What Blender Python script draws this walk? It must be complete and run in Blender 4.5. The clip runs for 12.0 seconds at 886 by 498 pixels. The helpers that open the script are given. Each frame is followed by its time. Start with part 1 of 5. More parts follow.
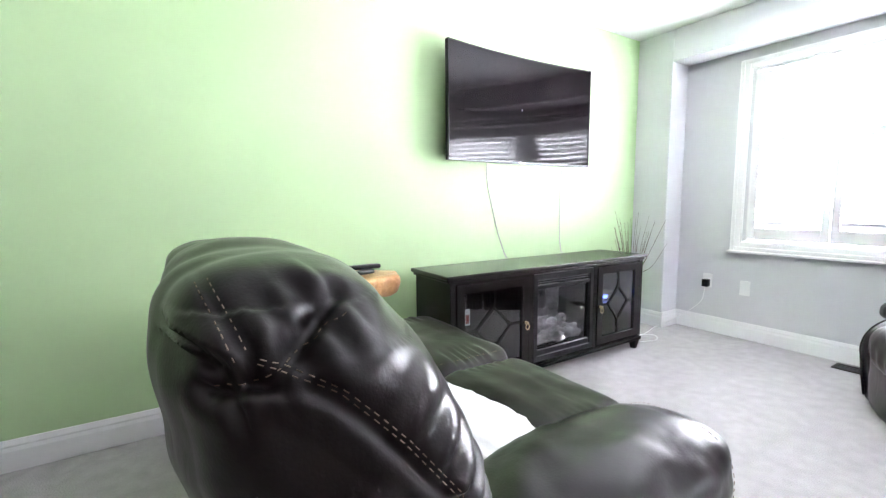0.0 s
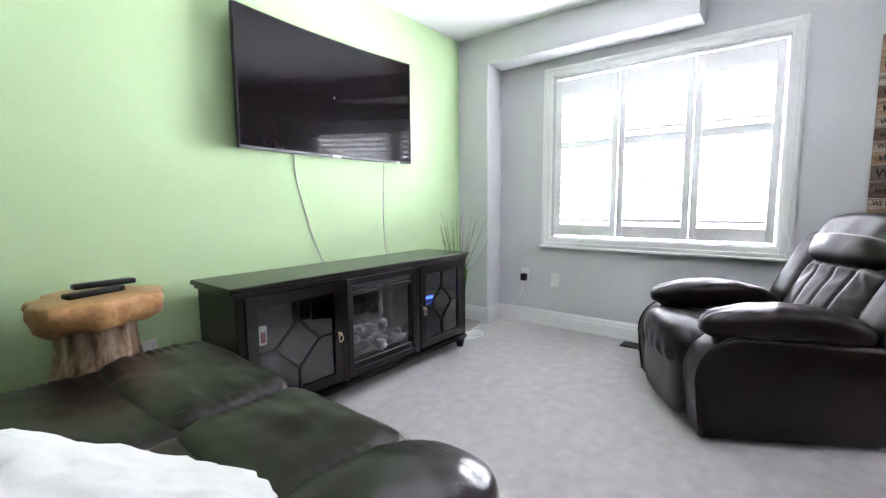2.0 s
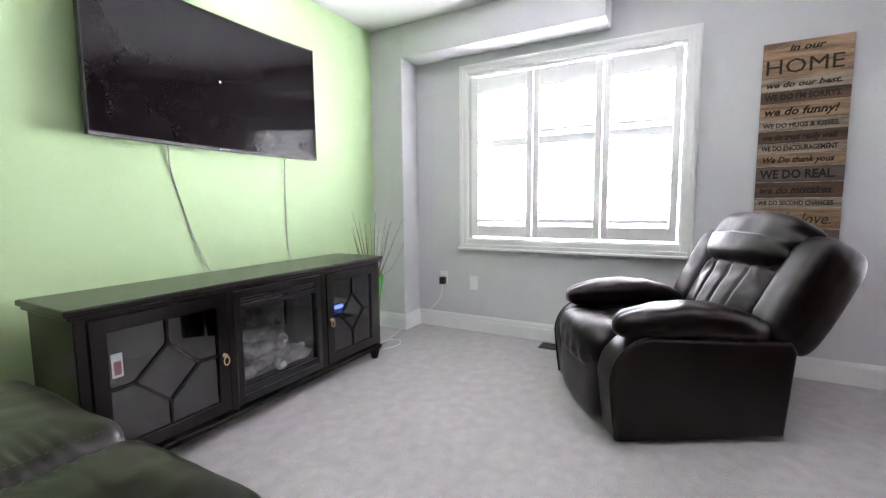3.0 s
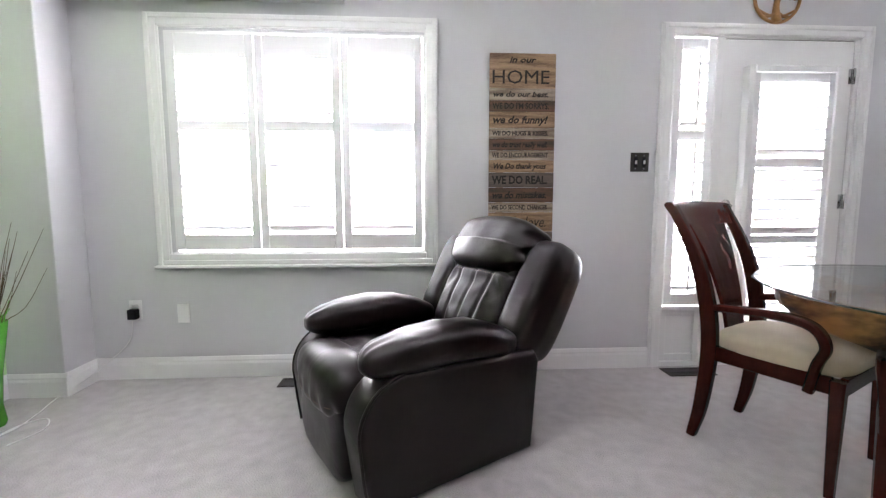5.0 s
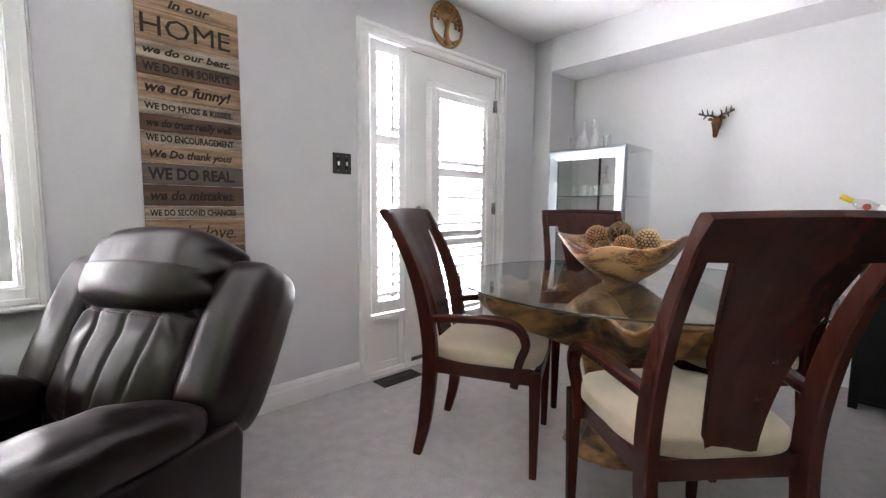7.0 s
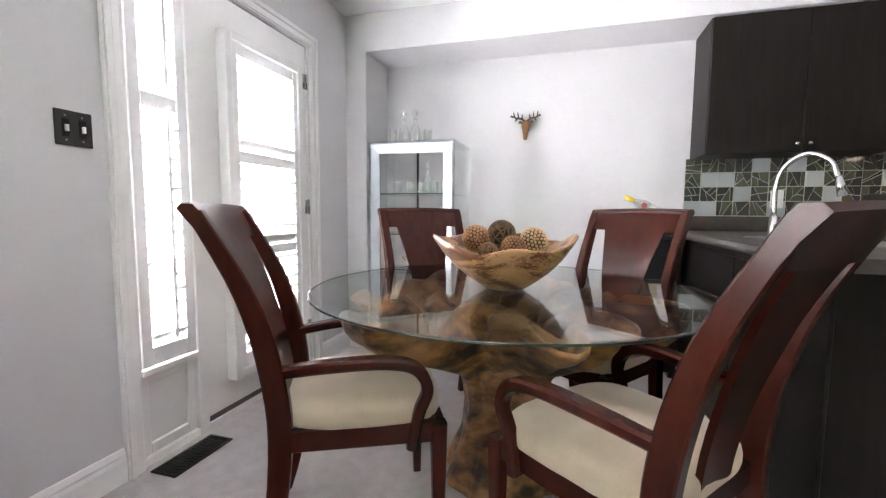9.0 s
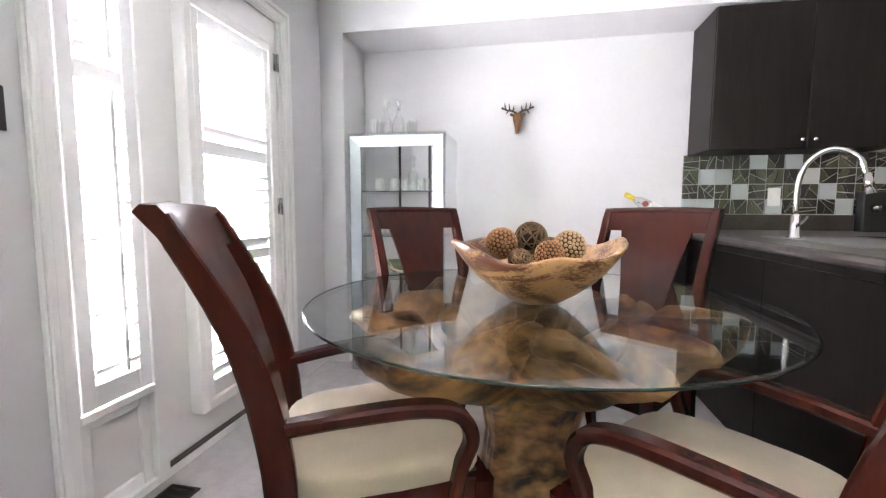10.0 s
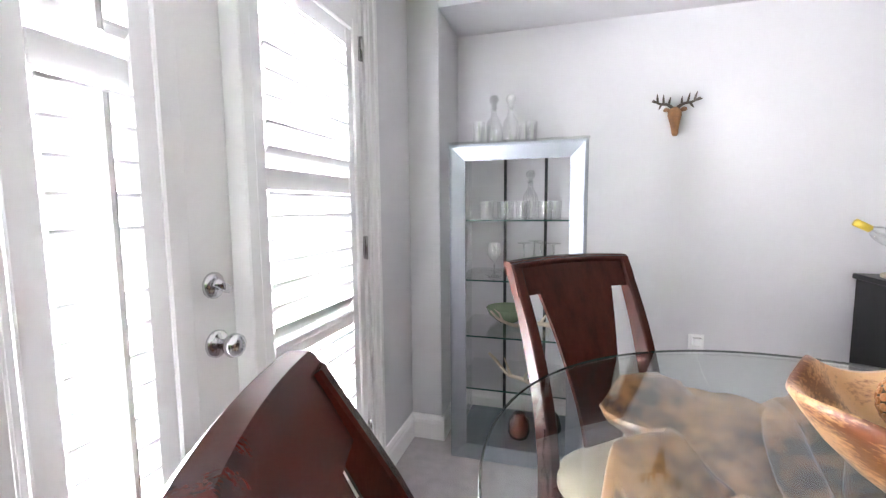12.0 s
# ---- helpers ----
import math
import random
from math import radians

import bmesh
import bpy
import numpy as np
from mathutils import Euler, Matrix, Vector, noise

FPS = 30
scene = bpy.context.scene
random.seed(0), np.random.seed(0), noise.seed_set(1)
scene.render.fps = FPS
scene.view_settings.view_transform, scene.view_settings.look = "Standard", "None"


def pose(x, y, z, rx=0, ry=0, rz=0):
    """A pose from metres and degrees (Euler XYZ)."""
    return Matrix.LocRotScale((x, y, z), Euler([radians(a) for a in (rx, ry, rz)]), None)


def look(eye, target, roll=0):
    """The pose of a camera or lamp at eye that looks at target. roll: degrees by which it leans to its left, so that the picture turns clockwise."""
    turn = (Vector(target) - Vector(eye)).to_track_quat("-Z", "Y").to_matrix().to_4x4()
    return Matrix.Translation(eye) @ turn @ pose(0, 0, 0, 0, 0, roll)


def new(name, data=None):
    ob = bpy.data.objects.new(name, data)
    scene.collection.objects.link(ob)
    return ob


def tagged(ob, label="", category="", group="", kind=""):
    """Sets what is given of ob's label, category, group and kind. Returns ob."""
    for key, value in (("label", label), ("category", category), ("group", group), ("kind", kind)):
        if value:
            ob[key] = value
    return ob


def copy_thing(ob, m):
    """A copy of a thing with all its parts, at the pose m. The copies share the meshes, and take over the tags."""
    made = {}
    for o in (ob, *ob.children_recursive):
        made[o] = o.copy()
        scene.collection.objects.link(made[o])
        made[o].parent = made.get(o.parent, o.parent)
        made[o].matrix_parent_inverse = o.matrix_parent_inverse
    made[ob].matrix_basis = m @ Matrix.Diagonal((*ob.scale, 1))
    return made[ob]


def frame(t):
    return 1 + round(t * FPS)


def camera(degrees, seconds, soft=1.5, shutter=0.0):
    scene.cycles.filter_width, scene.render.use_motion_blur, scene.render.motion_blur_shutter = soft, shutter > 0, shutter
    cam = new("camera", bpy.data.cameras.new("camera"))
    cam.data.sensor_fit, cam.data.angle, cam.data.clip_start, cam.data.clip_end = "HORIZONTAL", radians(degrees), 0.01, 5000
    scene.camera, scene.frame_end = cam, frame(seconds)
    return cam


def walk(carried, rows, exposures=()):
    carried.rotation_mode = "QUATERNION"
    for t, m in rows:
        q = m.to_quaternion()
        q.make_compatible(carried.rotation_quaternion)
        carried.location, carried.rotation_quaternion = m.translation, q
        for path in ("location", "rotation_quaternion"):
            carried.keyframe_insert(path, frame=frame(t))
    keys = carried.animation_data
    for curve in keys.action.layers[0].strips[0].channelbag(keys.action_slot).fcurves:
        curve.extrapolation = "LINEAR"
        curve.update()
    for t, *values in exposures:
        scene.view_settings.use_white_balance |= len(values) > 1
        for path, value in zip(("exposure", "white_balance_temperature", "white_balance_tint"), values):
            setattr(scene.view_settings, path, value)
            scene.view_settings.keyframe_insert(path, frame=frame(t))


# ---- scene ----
cam = camera(91.9, 12.0, 1.3)
PATH = [
    (0, (0.577, 0.614, 1.075), (1.642, 2.293, 0.861), -0.4),
    (0.5, (0.671, 0.629, 1.071), (1.905, 2.189, 0.86), -0.4),
    (1, (0.759, 0.646, 1.057), (2.126, 2.092, 0.851), -0.4),
    (1.5, (0.849, 0.65, 1.053), (2.321, 1.988, 0.844), -0.4),
    (2, (0.93, 0.649, 1.045), (2.489, 1.884, 0.835), -0.4),
    (2.5, (1.024, 0.662, 1.028), (2.669, 1.78, 0.824), -0.45),
    (4.5, (1.558, 0.725, 1.038), (3.538, 0.92, 0.84), -0.2),
    (5, (1.688, 0.708, 1.035), (3.675, 0.595, 0.838), -0.1),
    (5.5, (1.815, 0.679, 1.062), (3.749, 0.213, 0.853), 0.0),
    (6, (1.933, 0.662, 1.064), (3.747, -0.155, 0.867), 0.2),
    (6.5, (2.026, 0.641, 1.073), (3.658, -0.498, 0.875), 0.45),
    (7, (2.133, 0.623, 1.055), (3.572, -0.754, 0.869), 0.45),
    (7.5, (2.256, 0.58, 1.044), (3.51, -0.967, 0.86), 0.4),
    (9.5, (2.828, 0.311, 1.037), (3.246, -1.637, 0.86), 0.3),
    (10, (2.954, 0.199, 1.045), (3.33, -1.757, 0.862), 0.15),
    (10.5, (3.111, 0.064, 1.092), (3.479, -1.892, 0.897), -0.05),
    (11, (3.248, -0.096, 1.149), (3.653, -2.044, 0.941), -0.1),
    (11.5, (3.395, -0.258, 1.196), (3.855, -2.193, 0.991), -0.3),
    (12, (3.513, -0.433, 1.223), (4.075, -2.343, 1.028), -0.5),
]
EXPOSURE = [(0, 2.12, 6250, 18), (1, 1.92, 6250, 18), (2, 1.44, 6250, 18), (2.6, 1.36, 6400, 19), (4.5, 1.48, 6600, 20), (6.5, 1.2, 6760, 20), (7.5, 1.53, 6800, 20), (9.5, 1.68, 6800, 20), (10.5, 1.84, 6800, 20), (11.2, 1.78, 6750, 20), (12, 1.64, 6650, 20)]
walk(cam, [(t, look(eye, target, roll)) for t, eye, target, roll in PATH], EXPOSURE)

# ---- light ----
world = bpy.data.worlds.new("sky")
scene.world = world
world.use_nodes = True
sky = world.node_tree.nodes.new("ShaderNodeTexSky")
sky.sky_type, sky.sun_disc = "NISHITA", False
sky.sun_elevation, sky.sun_rotation = radians(50), radians(200)
world.node_tree.links.new(sky.outputs[0], world.node_tree.nodes["Background"].inputs[0])
world.node_tree.nodes["Background"].inputs[1].default_value = 0.12


def window_light(name, x, y, z, wide, high, watts, rz=90, colour=(0.95, 0.98, 1.0)):
    lamp = bpy.data.lights.new(name, "AREA")
    lamp.shape, lamp.size, lamp.size_y = "RECTANGLE", wide, high
    lamp.energy, lamp.color, lamp.spread = watts, colour, radians(128)
    ob = new(name, lamp)
    ob.matrix_world = pose(x, y, z, 90, 0, rz)
    return ob


window_light("window_daylight", 4.35, 1.40, 1.40, 1.44, 1.22, 122)
window_light("door_daylight", 4.385, -1.42, 1.15, 1.12, 1.70, 132)

# ---- materials ----
def material(name, colour, rough=0.5, metal=0.0, vary=0.12, scale=6.0, fine=120.0, bump=0.1, coat=0.0, sheen=0.0, stretch=(1, 1, 1), dark=None, contrast=(0.3, 0.7), spec=0.5, crease=0.0, warp=0.0):
    """A procedural surface: a broad and a fine noise vary the colour and the relief."""
    m = bpy.data.materials.new(name)
    m.use_nodes = True
    n, l = m.node_tree.nodes, m.node_tree.links
    b = n["Principled BSDF"]
    b.inputs["Roughness"].default_value, b.inputs["Metallic"].default_value = rough, metal
    b.inputs["Specular IOR Level"].default_value = spec
    b.inputs["Coat Weight"].default_value, b.inputs["Sheen Weight"].default_value = coat, sheen
    co, mp = n.new("ShaderNodeTexCoord"), n.new("ShaderNodeMapping")
    mp.inputs["Scale"].default_value = stretch
    l.new(co.outputs["Object"], mp.inputs[0])
    broad, small = n.new("ShaderNodeTexNoise"), n.new("ShaderNodeTexNoise")
    broad.inputs["Scale"].default_value, small.inputs["Scale"].default_value = scale, fine
    broad.inputs["Detail"].default_value, broad.inputs["Distortion"].default_value = 4, warp
    for t in (broad, small):
        l.new(mp.outputs[0], t.inputs["Vector"])
    ramp = n.new("ShaderNodeValToRGB")
    low = dark or [c * (1 - vary) for c in colour]
    high = colour if dark else [min(1, c * (1 + vary * 0.5)) for c in colour]
    ramp.color_ramp.elements[0].color, ramp.color_ramp.elements[1].color = (*low, 1), (*high, 1)
    ramp.color_ramp.elements[0].position, ramp.color_ramp.elements[1].position = contrast
    mix = n.new("ShaderNodeMath")
    mix.operation = "MULTIPLY_ADD"
    mix.inputs[1].default_value = 0.3
    l.new(small.outputs[0], mix.inputs[0])
    scaled = n.new("ShaderNodeMath")
    scaled.operation, scaled.inputs[1].default_value = "MULTIPLY", 0.7
    l.new(broad.outputs[0], scaled.inputs[0])
    l.new(scaled.outputs[0], mix.inputs[2])
    l.new(mix.outputs[0], ramp.inputs[0])
    l.new(ramp.outputs[0], b.inputs["Base Color"])
    if bump:
        bm_ = n.new("ShaderNodeBump")
        bm_.inputs["Strength"].default_value, bm_.inputs["Distance"].default_value = bump, 0.004
        l.new(small.outputs[0], bm_.inputs["Height"])
        l.new(bm_.outputs[0], b.inputs["Normal"])
        if crease:
            fold, dist, edge, deep = n.new("ShaderNodeTexNoise"), n.new("ShaderNodeMath"), n.new("ShaderNodeMath"), n.new("ShaderNodeBump")
            fold.inputs["Scale"].default_value, fold.inputs["Detail"].default_value, fold.inputs["Distortion"].default_value = crease, 2.0, 1.2
            l.new(mp.outputs[0], fold.inputs["Vector"])
            dist.operation, dist.inputs[1].default_value = "SUBTRACT", 0.5
            l.new(fold.outputs[0], dist.inputs[0])
            edge.operation = "ABSOLUTE"
            l.new(dist.outputs[0], edge.inputs[0])
            deep.inputs["Strength"].default_value, deep.inputs["Distance"].default_value = 0.10, 0.03
            l.new(edge.outputs[0], deep.inputs["Height"])
            l.new(bm_.outputs[0], deep.inputs["Normal"])
            l.new(deep.outputs[0], b.inputs["Normal"])
    return m


def glass(name, tint=(0.96, 0.98, 0.975), strong=1.0):
    """Clear sheet glass: see-through, with a mirror gloss that grows at a slant."""
    m = bpy.data.materials.new(name)
    m.use_nodes = True
    n, l = m.node_tree.nodes, m.node_tree.links
    clear, gloss, mix, fres, amt = (n.new("ShaderNode" + k) for k in ("BsdfTransparent", "BsdfGlossy", "MixShader", "LayerWeight", "Math"))
    clear.inputs[0].default_value = (*tint, 1)
    gloss.inputs["Roughness"].default_value = 0.01
    fres.inputs[0].default_value = 0.5
    amt.operation, amt.inputs[1].default_value = "POWER", 5.0
    l.new(fres.outputs["Facing"], amt.inputs[0])
    schlick = n.new("ShaderNodeMath")
    schlick.operation, schlick.use_clamp = "MULTIPLY_ADD", True
    schlick.inputs[1].default_value, schlick.inputs[2].default_value = 0.95, 0.045 * strong
    l.new(amt.outputs[0], schlick.inputs[0])
    l.new(schlick.outputs[0], mix.inputs[0])
    l.new(clear.outputs[0], mix.inputs[1])
    l.new(gloss.outputs[0], mix.inputs[2])
    l.new(mix.outputs[0], n["Material Output"].inputs[0])
    return m


GREEN = material("green_paint", (0.54, 0.74, 0.41), 0.6, vary=0.05, scale=2, fine=260, bump=0.06)
GREY = material("grey_paint", (0.67, 0.67, 0.69), 0.6, vary=0.04, scale=2, fine=260, bump=0.06)
# dark colour for the unseen west wall, so little light bounces back
TAUPE = material("unseen_wall_taupe", (0.13, 0.115, 0.11), 0.6, vary=0.06, scale=2, fine=200, bump=0.06)
WHITE = material("white_paint", (0.86, 0.86, 0.86), 0.35, vary=0.03, scale=3, fine=180, bump=0.03)
CEILING = material("ceiling_paint", (0.88, 0.88, 0.88), 0.9, vary=0.04, scale=3, fine=90, bump=0.3)
CARPET = material("carpet_pile", (0.47, 0.446, 0.448), 0.95, vary=0.21, scale=15, fine=150, bump=1.0, contrast=(0.28, 0.72), warp=0.2, sheen=0.3)
LEATHER = material("dark_leather", (0.0095, 0.0050, 0.0056), 0.28, vary=0.35, scale=9, fine=230, bump=0.08, spec=0.36, crease=5.0)
BLACKWOOD = material("black_brown_wood", (0.012, 0.008, 0.008), 0.24, spec=0.38, vary=0.15, scale=4, fine=60, bump=0.015, stretch=(1, 6, 6))
MAHOGANY = material("red_brown_wood", (0.050, 0.0105, 0.0065), 0.27, vary=0.35, scale=7, fine=60, bump=0.03, stretch=(5, 5, 1), spec=0.24)
# near-black patches: darker wood, and shade of hollows put into the colour
TEAK = material("root_wood", (0.50, 0.25, 0.105), 0.36, scale=2.3, fine=16, bump=0.3, stretch=(1, 1, 1.8), dark=(0.03, 0.012, 0.006), contrast=(0.42, 0.60), warp=1.5)
SEATCLOTH = material("cream_cloth", (0.53, 0.44, 0.325), 0.9, vary=0.16, scale=9, fine=300, bump=0.3, sheen=0.4)
SCREEN = material("tv_screen", (0.006, 0.004, 0.005), 0.06, spec=0.16, vary=0.1, bump=0)
SILVER = material("silver_metal", (0.34, 0.37, 0.41), 0.42, 0.8, vary=0.05, bump=0.02)
CHROME = material("chrome", (0.58, 0.58, 0.59), 0.12, 1.0, vary=0.03, bump=0)
KITCHEN = material("dark_cabinet", (0.015, 0.012, 0.011), 0.42, spec=0.14, vary=0.35, scale=5, fine=70, bump=0.06, stretch=(9, 9, 0.8))
COUNTER = material("dark_laminate", (0.07, 0.058, 0.055), 0.3, vary=0.5, scale=9, fine=60, bump=0.02)
GLASS = glass("clear_glass")
TABLEGLASS = glass("table_glass", (0.93, 0.97, 0.955), 1.8)
GLASSEDGE = material("glass_edge", (0.012, 0.032, 0.027), 0.08, vary=0.2, bump=0)
WARE = glass("glassware", (0.95, 0.96, 0.96), 4.5)
SMOKED = glass("smoked_glass", (0.80, 0.80, 0.82), 2.4)
SHUTTER = material("shutter_paint", (0.85, 0.85, 0.86), 0.4, vary=0.02, scale=3, fine=120, bump=0.02)
PLASTIC = material("black_plastic", (0.010, 0.010, 0.011), 0.35, spec=0.3, vary=0.2, bump=0.05)
BRASS = material("aged_brass", (0.45, 0.36, 0.20), 0.35, 0.9, vary=0.2, bump=0.02)
ASH = material("grey_log", (0.55, 0.54, 0.53), 0.9, scale=14, fine=60, bump=0.5, dark=(0.05, 0.05, 0.05))
DARKSTRIP = material("dark_strip", (0.10, 0.085, 0.075), 0.8, vary=0.2, bump=0)
RUST = material("red_print", (0.35, 0.06, 0.04), 0.6, bump=0)
THREAD = material("tan_thread", (0.22, 0.16, 0.12), 0.8, vary=0.2, bump=0)
PILLOW = material("white_cloth", (0.82, 0.82, 0.80), 0.9, vary=0.06, scale=12, fine=420, bump=0.35, sheen=0.4)
BLACKCLOTH = material("black_cloth", (0.012, 0.012, 0.013), 0.9, vary=0.2, scale=20, fine=300, bump=0.3, spec=0.2)
BOWLWOOD = material("bowl_wood", (0.56, 0.33, 0.155), 0.30, scale=2.2, fine=50, bump=0.08, stretch=(1.3, 1.8, 4.5), dark=(0.13, 0.042, 0.016), contrast=(0.43, 0.55), warp=2.2)
TWIG = material("brown_twig", (0.20, 0.12, 0.06), 0.7, vary=0.5, scale=30, fine=200)
DARKTWIG = material("dark_core", (0.05, 0.03, 0.015), 0.9, vary=0.4, scale=20)
CANE = material("pale_cane", (0.58, 0.38, 0.20), 0.6, vary=0.4, scale=40, fine=200)
ORANGE = material("orange_cane", (0.42, 0.19, 0.08), 0.6, vary=0.4, scale=40, fine=200)


def glow(name, colour, strength):
    m = bpy.data.materials.new(name)
    m.use_nodes = True
    b = m.node_tree.nodes["Principled BSDF"]
    b.inputs["Base Color"].default_value = (*colour, 1)
    b.inputs["Emission Color"].default_value, b.inputs["Emission Strength"].default_value = (*colour, 1), strength
    return m


SLICE = material("slice_wood", (0.60, 0.34, 0.14), 0.4, scale=6, fine=60, bump=0.15, dark=(0.32, 0.14, 0.05), contrast=(0.35, 0.6))
BARK = material("weathered_root", (0.50, 0.36, 0.24), 0.7, scale=9, fine=50, bump=0.6, stretch=(2.5, 2.5, 0.6), dark=(0.13, 0.07, 0.04), contrast=(0.38, 0.58))
GREYPLASTIC = material("grey_plastic", (0.10, 0.10, 0.11), 0.5, bump=0)
BLACKPLATE = material("black_plate", (0.03, 0.027, 0.025), 0.4, bump=0.05)
VENT = material("bronze_vent", (0.035, 0.028, 0.024), 0.45, 0.5, bump=0.05)
GREENGLASS = material("green_vase", (0.10, 0.42, 0.06), 0.15, vary=0.2, bump=0)
GRASS = material("green_grass", (0.10, 0.42, 0.05), 0.6, vary=0.3, bump=0)
DRYTWIG = material("dry_twig", (0.12, 0.075, 0.05), 0.8, vary=0.4, scale=30)
INK = material("black_ink", (0.022, 0.018, 0.015), 0.8, vary=0.3, scale=40, bump=0)
GOLDWOOD = material("golden_wood", (0.45, 0.24, 0.08), 0.45, scale=20, fine=90, bump=0.2, dark=(0.22, 0.10, 0.03))
FUR = material("brown_fur", (0.24, 0.11, 0.04), 0.7, vary=0.4, scale=30, fine=200, bump=0.3)
ANTLER = material("dark_antler", (0.05, 0.03, 0.02), 0.5, vary=0.4, scale=30)
BONE = material("bone", (0.62, 0.55, 0.42), 0.6, vary=0.3, scale=20, fine=90, bump=0.2)
CABGLASS = glass("cabinet_glass", (0.975, 0.99, 0.985))
SHELFEDGE = material("shelf_edge", (0.06, 0.12, 0.11), 0.1, vary=0.2, bump=0)
CORDGREY = material("grey_cord", (0.50, 0.52, 0.48), 0.6, bump=0)
DARKMETAL = material("dark_metal", (0.06, 0.06, 0.065), 0.35, 0.8, bump=0.02)
STEEL = material("stainless_steel", (0.45, 0.45, 0.46), 0.3, 0.9, vary=0.06, bump=0.02, stretch=(1, 12, 12))
GREENBOWL = material("sage_glass", (0.25, 0.33, 0.22), 0.2, vary=0.2, bump=0)
DARKGLAZE = material("brown_glaze", (0.06, 0.03, 0.018), 0.2, vary=0.4, scale=12, bump=0.03)
YELLOW = material("yellow_foil", (0.75, 0.55, 0.05), 0.35, bump=0)
OLIVE = material("olive_tin", (0.12, 0.11, 0.04), 0.4, vary=0.3, scale=12, bump=0)
GROUT = material("pale_grout", (0.62, 0.62, 0.60), 0.9, vary=0.08, bump=0.1)
TILEPALE = material("pale_tile", (0.50, 0.55, 0.57), 0.12, vary=0.06, bump=0.02)
TILEDARK = material("dark_glass_tile", (0.055, 0.052, 0.048), 0.1, vary=0.45, scale=7, bump=0.02)
TILEGREEN = material("olive_glass_tile", (0.10, 0.105, 0.075), 0.1, vary=0.4, scale=7, bump=0.02)
PLANKS = dict(scale=5, fine=70, bump=0.35, stretch=(1, 0.7, 9), contrast=(0.36, 0.62))
PLANKTAN = material("tan_plank", (0.47, 0.31, 0.19), 0.7, dark=(0.14, 0.08, 0.05), **PLANKS)
PLANKPALE = material("pale_plank", (0.48, 0.40, 0.31), 0.7, dark=(0.16, 0.11, 0.08), **PLANKS)
PLANKBROWN = material("brown_plank", (0.16, 0.08, 0.05), 0.7, dark=(0.05, 0.04, 0.03), **PLANKS)
PLANKGREY = material("grey_plank", (0.17, 0.13, 0.11), 0.7, dark=(0.08, 0.065, 0.055), **PLANKS)
HAZE = glow("overcast_haze", (0.95, 0.97, 1.0), 6.5)
WARM = glow("warm_lamp", (1.0, 0.85, 0.6), 8.0)
BLUE = glow("blue_digits", (0.05, 0.12, 1.0), 3.0)

# ---- making meshes ----
def part(name, bm, mat, parent=None, label="", smooth=False):
    """Links a bmesh as one mesh object under a thing."""
    me = bpy.data.meshes.new(name)
    bm.to_mesh(me)
    bm.free()
    for m in (mat if isinstance(mat, (list, tuple)) else [mat]):
        me.materials.append(m)
    if smooth:
        for p in me.polygons:
            p.use_smooth = True
        if mat is MAHOGANY:
            me.set_sharp_from_angle(angle=radians(38))
    ob = new(name, me)
    if parent is not None:
        ob.parent = parent
    if label:
        ob["label"] = label
    return ob


def thing(name, m, label, category, group="", kind=""):
    ob = new(name)
    ob.matrix_world = m
    ob.empty_display_size = 0.05
    return tagged(ob, label, category, group, kind)


def box(x0, x1, y0, y1, z0, z1, bevel=0.0, seg=2, bm=None, m=None):
    bm = bm or bmesh.new()
    c = Matrix.Translation(((x0 + x1) / 2, (y0 + y1) / 2, (z0 + z1) / 2)) @ Matrix.Diagonal((x1 - x0, y1 - y0, z1 - z0, 1))
    r = bmesh.ops.create_cube(bm, size=1, matrix=(m @ c) if m else c)
    if bevel:
        es = list({e for v in r["verts"] for e in v.link_edges})
        bmesh.ops.bevel(bm, geom=es, offset=bevel, segments=seg, profile=0.5, affect="EDGES")
    return bm


def setting(name, bm, mat, label, category, smooth=False):
    return tagged(part(name, bm, mat, None, smooth=smooth), label, category, "", "structure")


def wall_x(bm, x0, x1, y0, y1, z0, z1, holes):
    """A wall in a plane of constant x with rectangular holes (y0, y1, z0, z1)."""
    ys = sorted({y0, y1, *[h[0] for h in holes], *[h[1] for h in holes]})
    for a, b in zip(ys, ys[1:]):
        cuts = sorted((h[2], h[3]) for h in holes if h[0] <= a and h[1] >= b)
        z = z0
        for c, d in cuts + [(z1, z1)]:
            if c > z + 1e-6:
                box(x0, x1, a, b, z, c, bm=bm)
            z = d
    return bm

def ring(x0, x1, y0, y1, w, z0, z1):
    """A flat rectangular frame of band width w, as one closed mesh."""
    bm = bmesh.new()
    loops = [[bm.verts.new(p) for p in ((x0 + i, y0 + i, z), (x1 - i, y0 + i, z), (x1 - i, y1 - i, z), (x0 + i, y1 - i, z))] for i, z in ((0, z0), (0, z1 - 0.002), (0.002, z1), (w - 0.002, z1), (w, z1 - 0.002), (w, z0))]
    for a, b in zip(loops, loops[1:] + loops[:1]):
        for k in range(4):
            bm.faces.new((a[k], a[(k + 1) % 4], b[(k + 1) % 4], b[k]))
    bmesh.ops.recalc_face_normals(bm, faces=bm.faces)
    return bm


def upright(bm, y):
    """Stands a flat (x, y, z) mesh up: its y becomes height, its z runs towards -y from y."""
    for v in bm.verts:
        v.co = Vector((v.co.x, y - v.co.z, v.co.y))
    bmesh.ops.recalc_face_normals(bm, faces=bm.faces)
    return bm

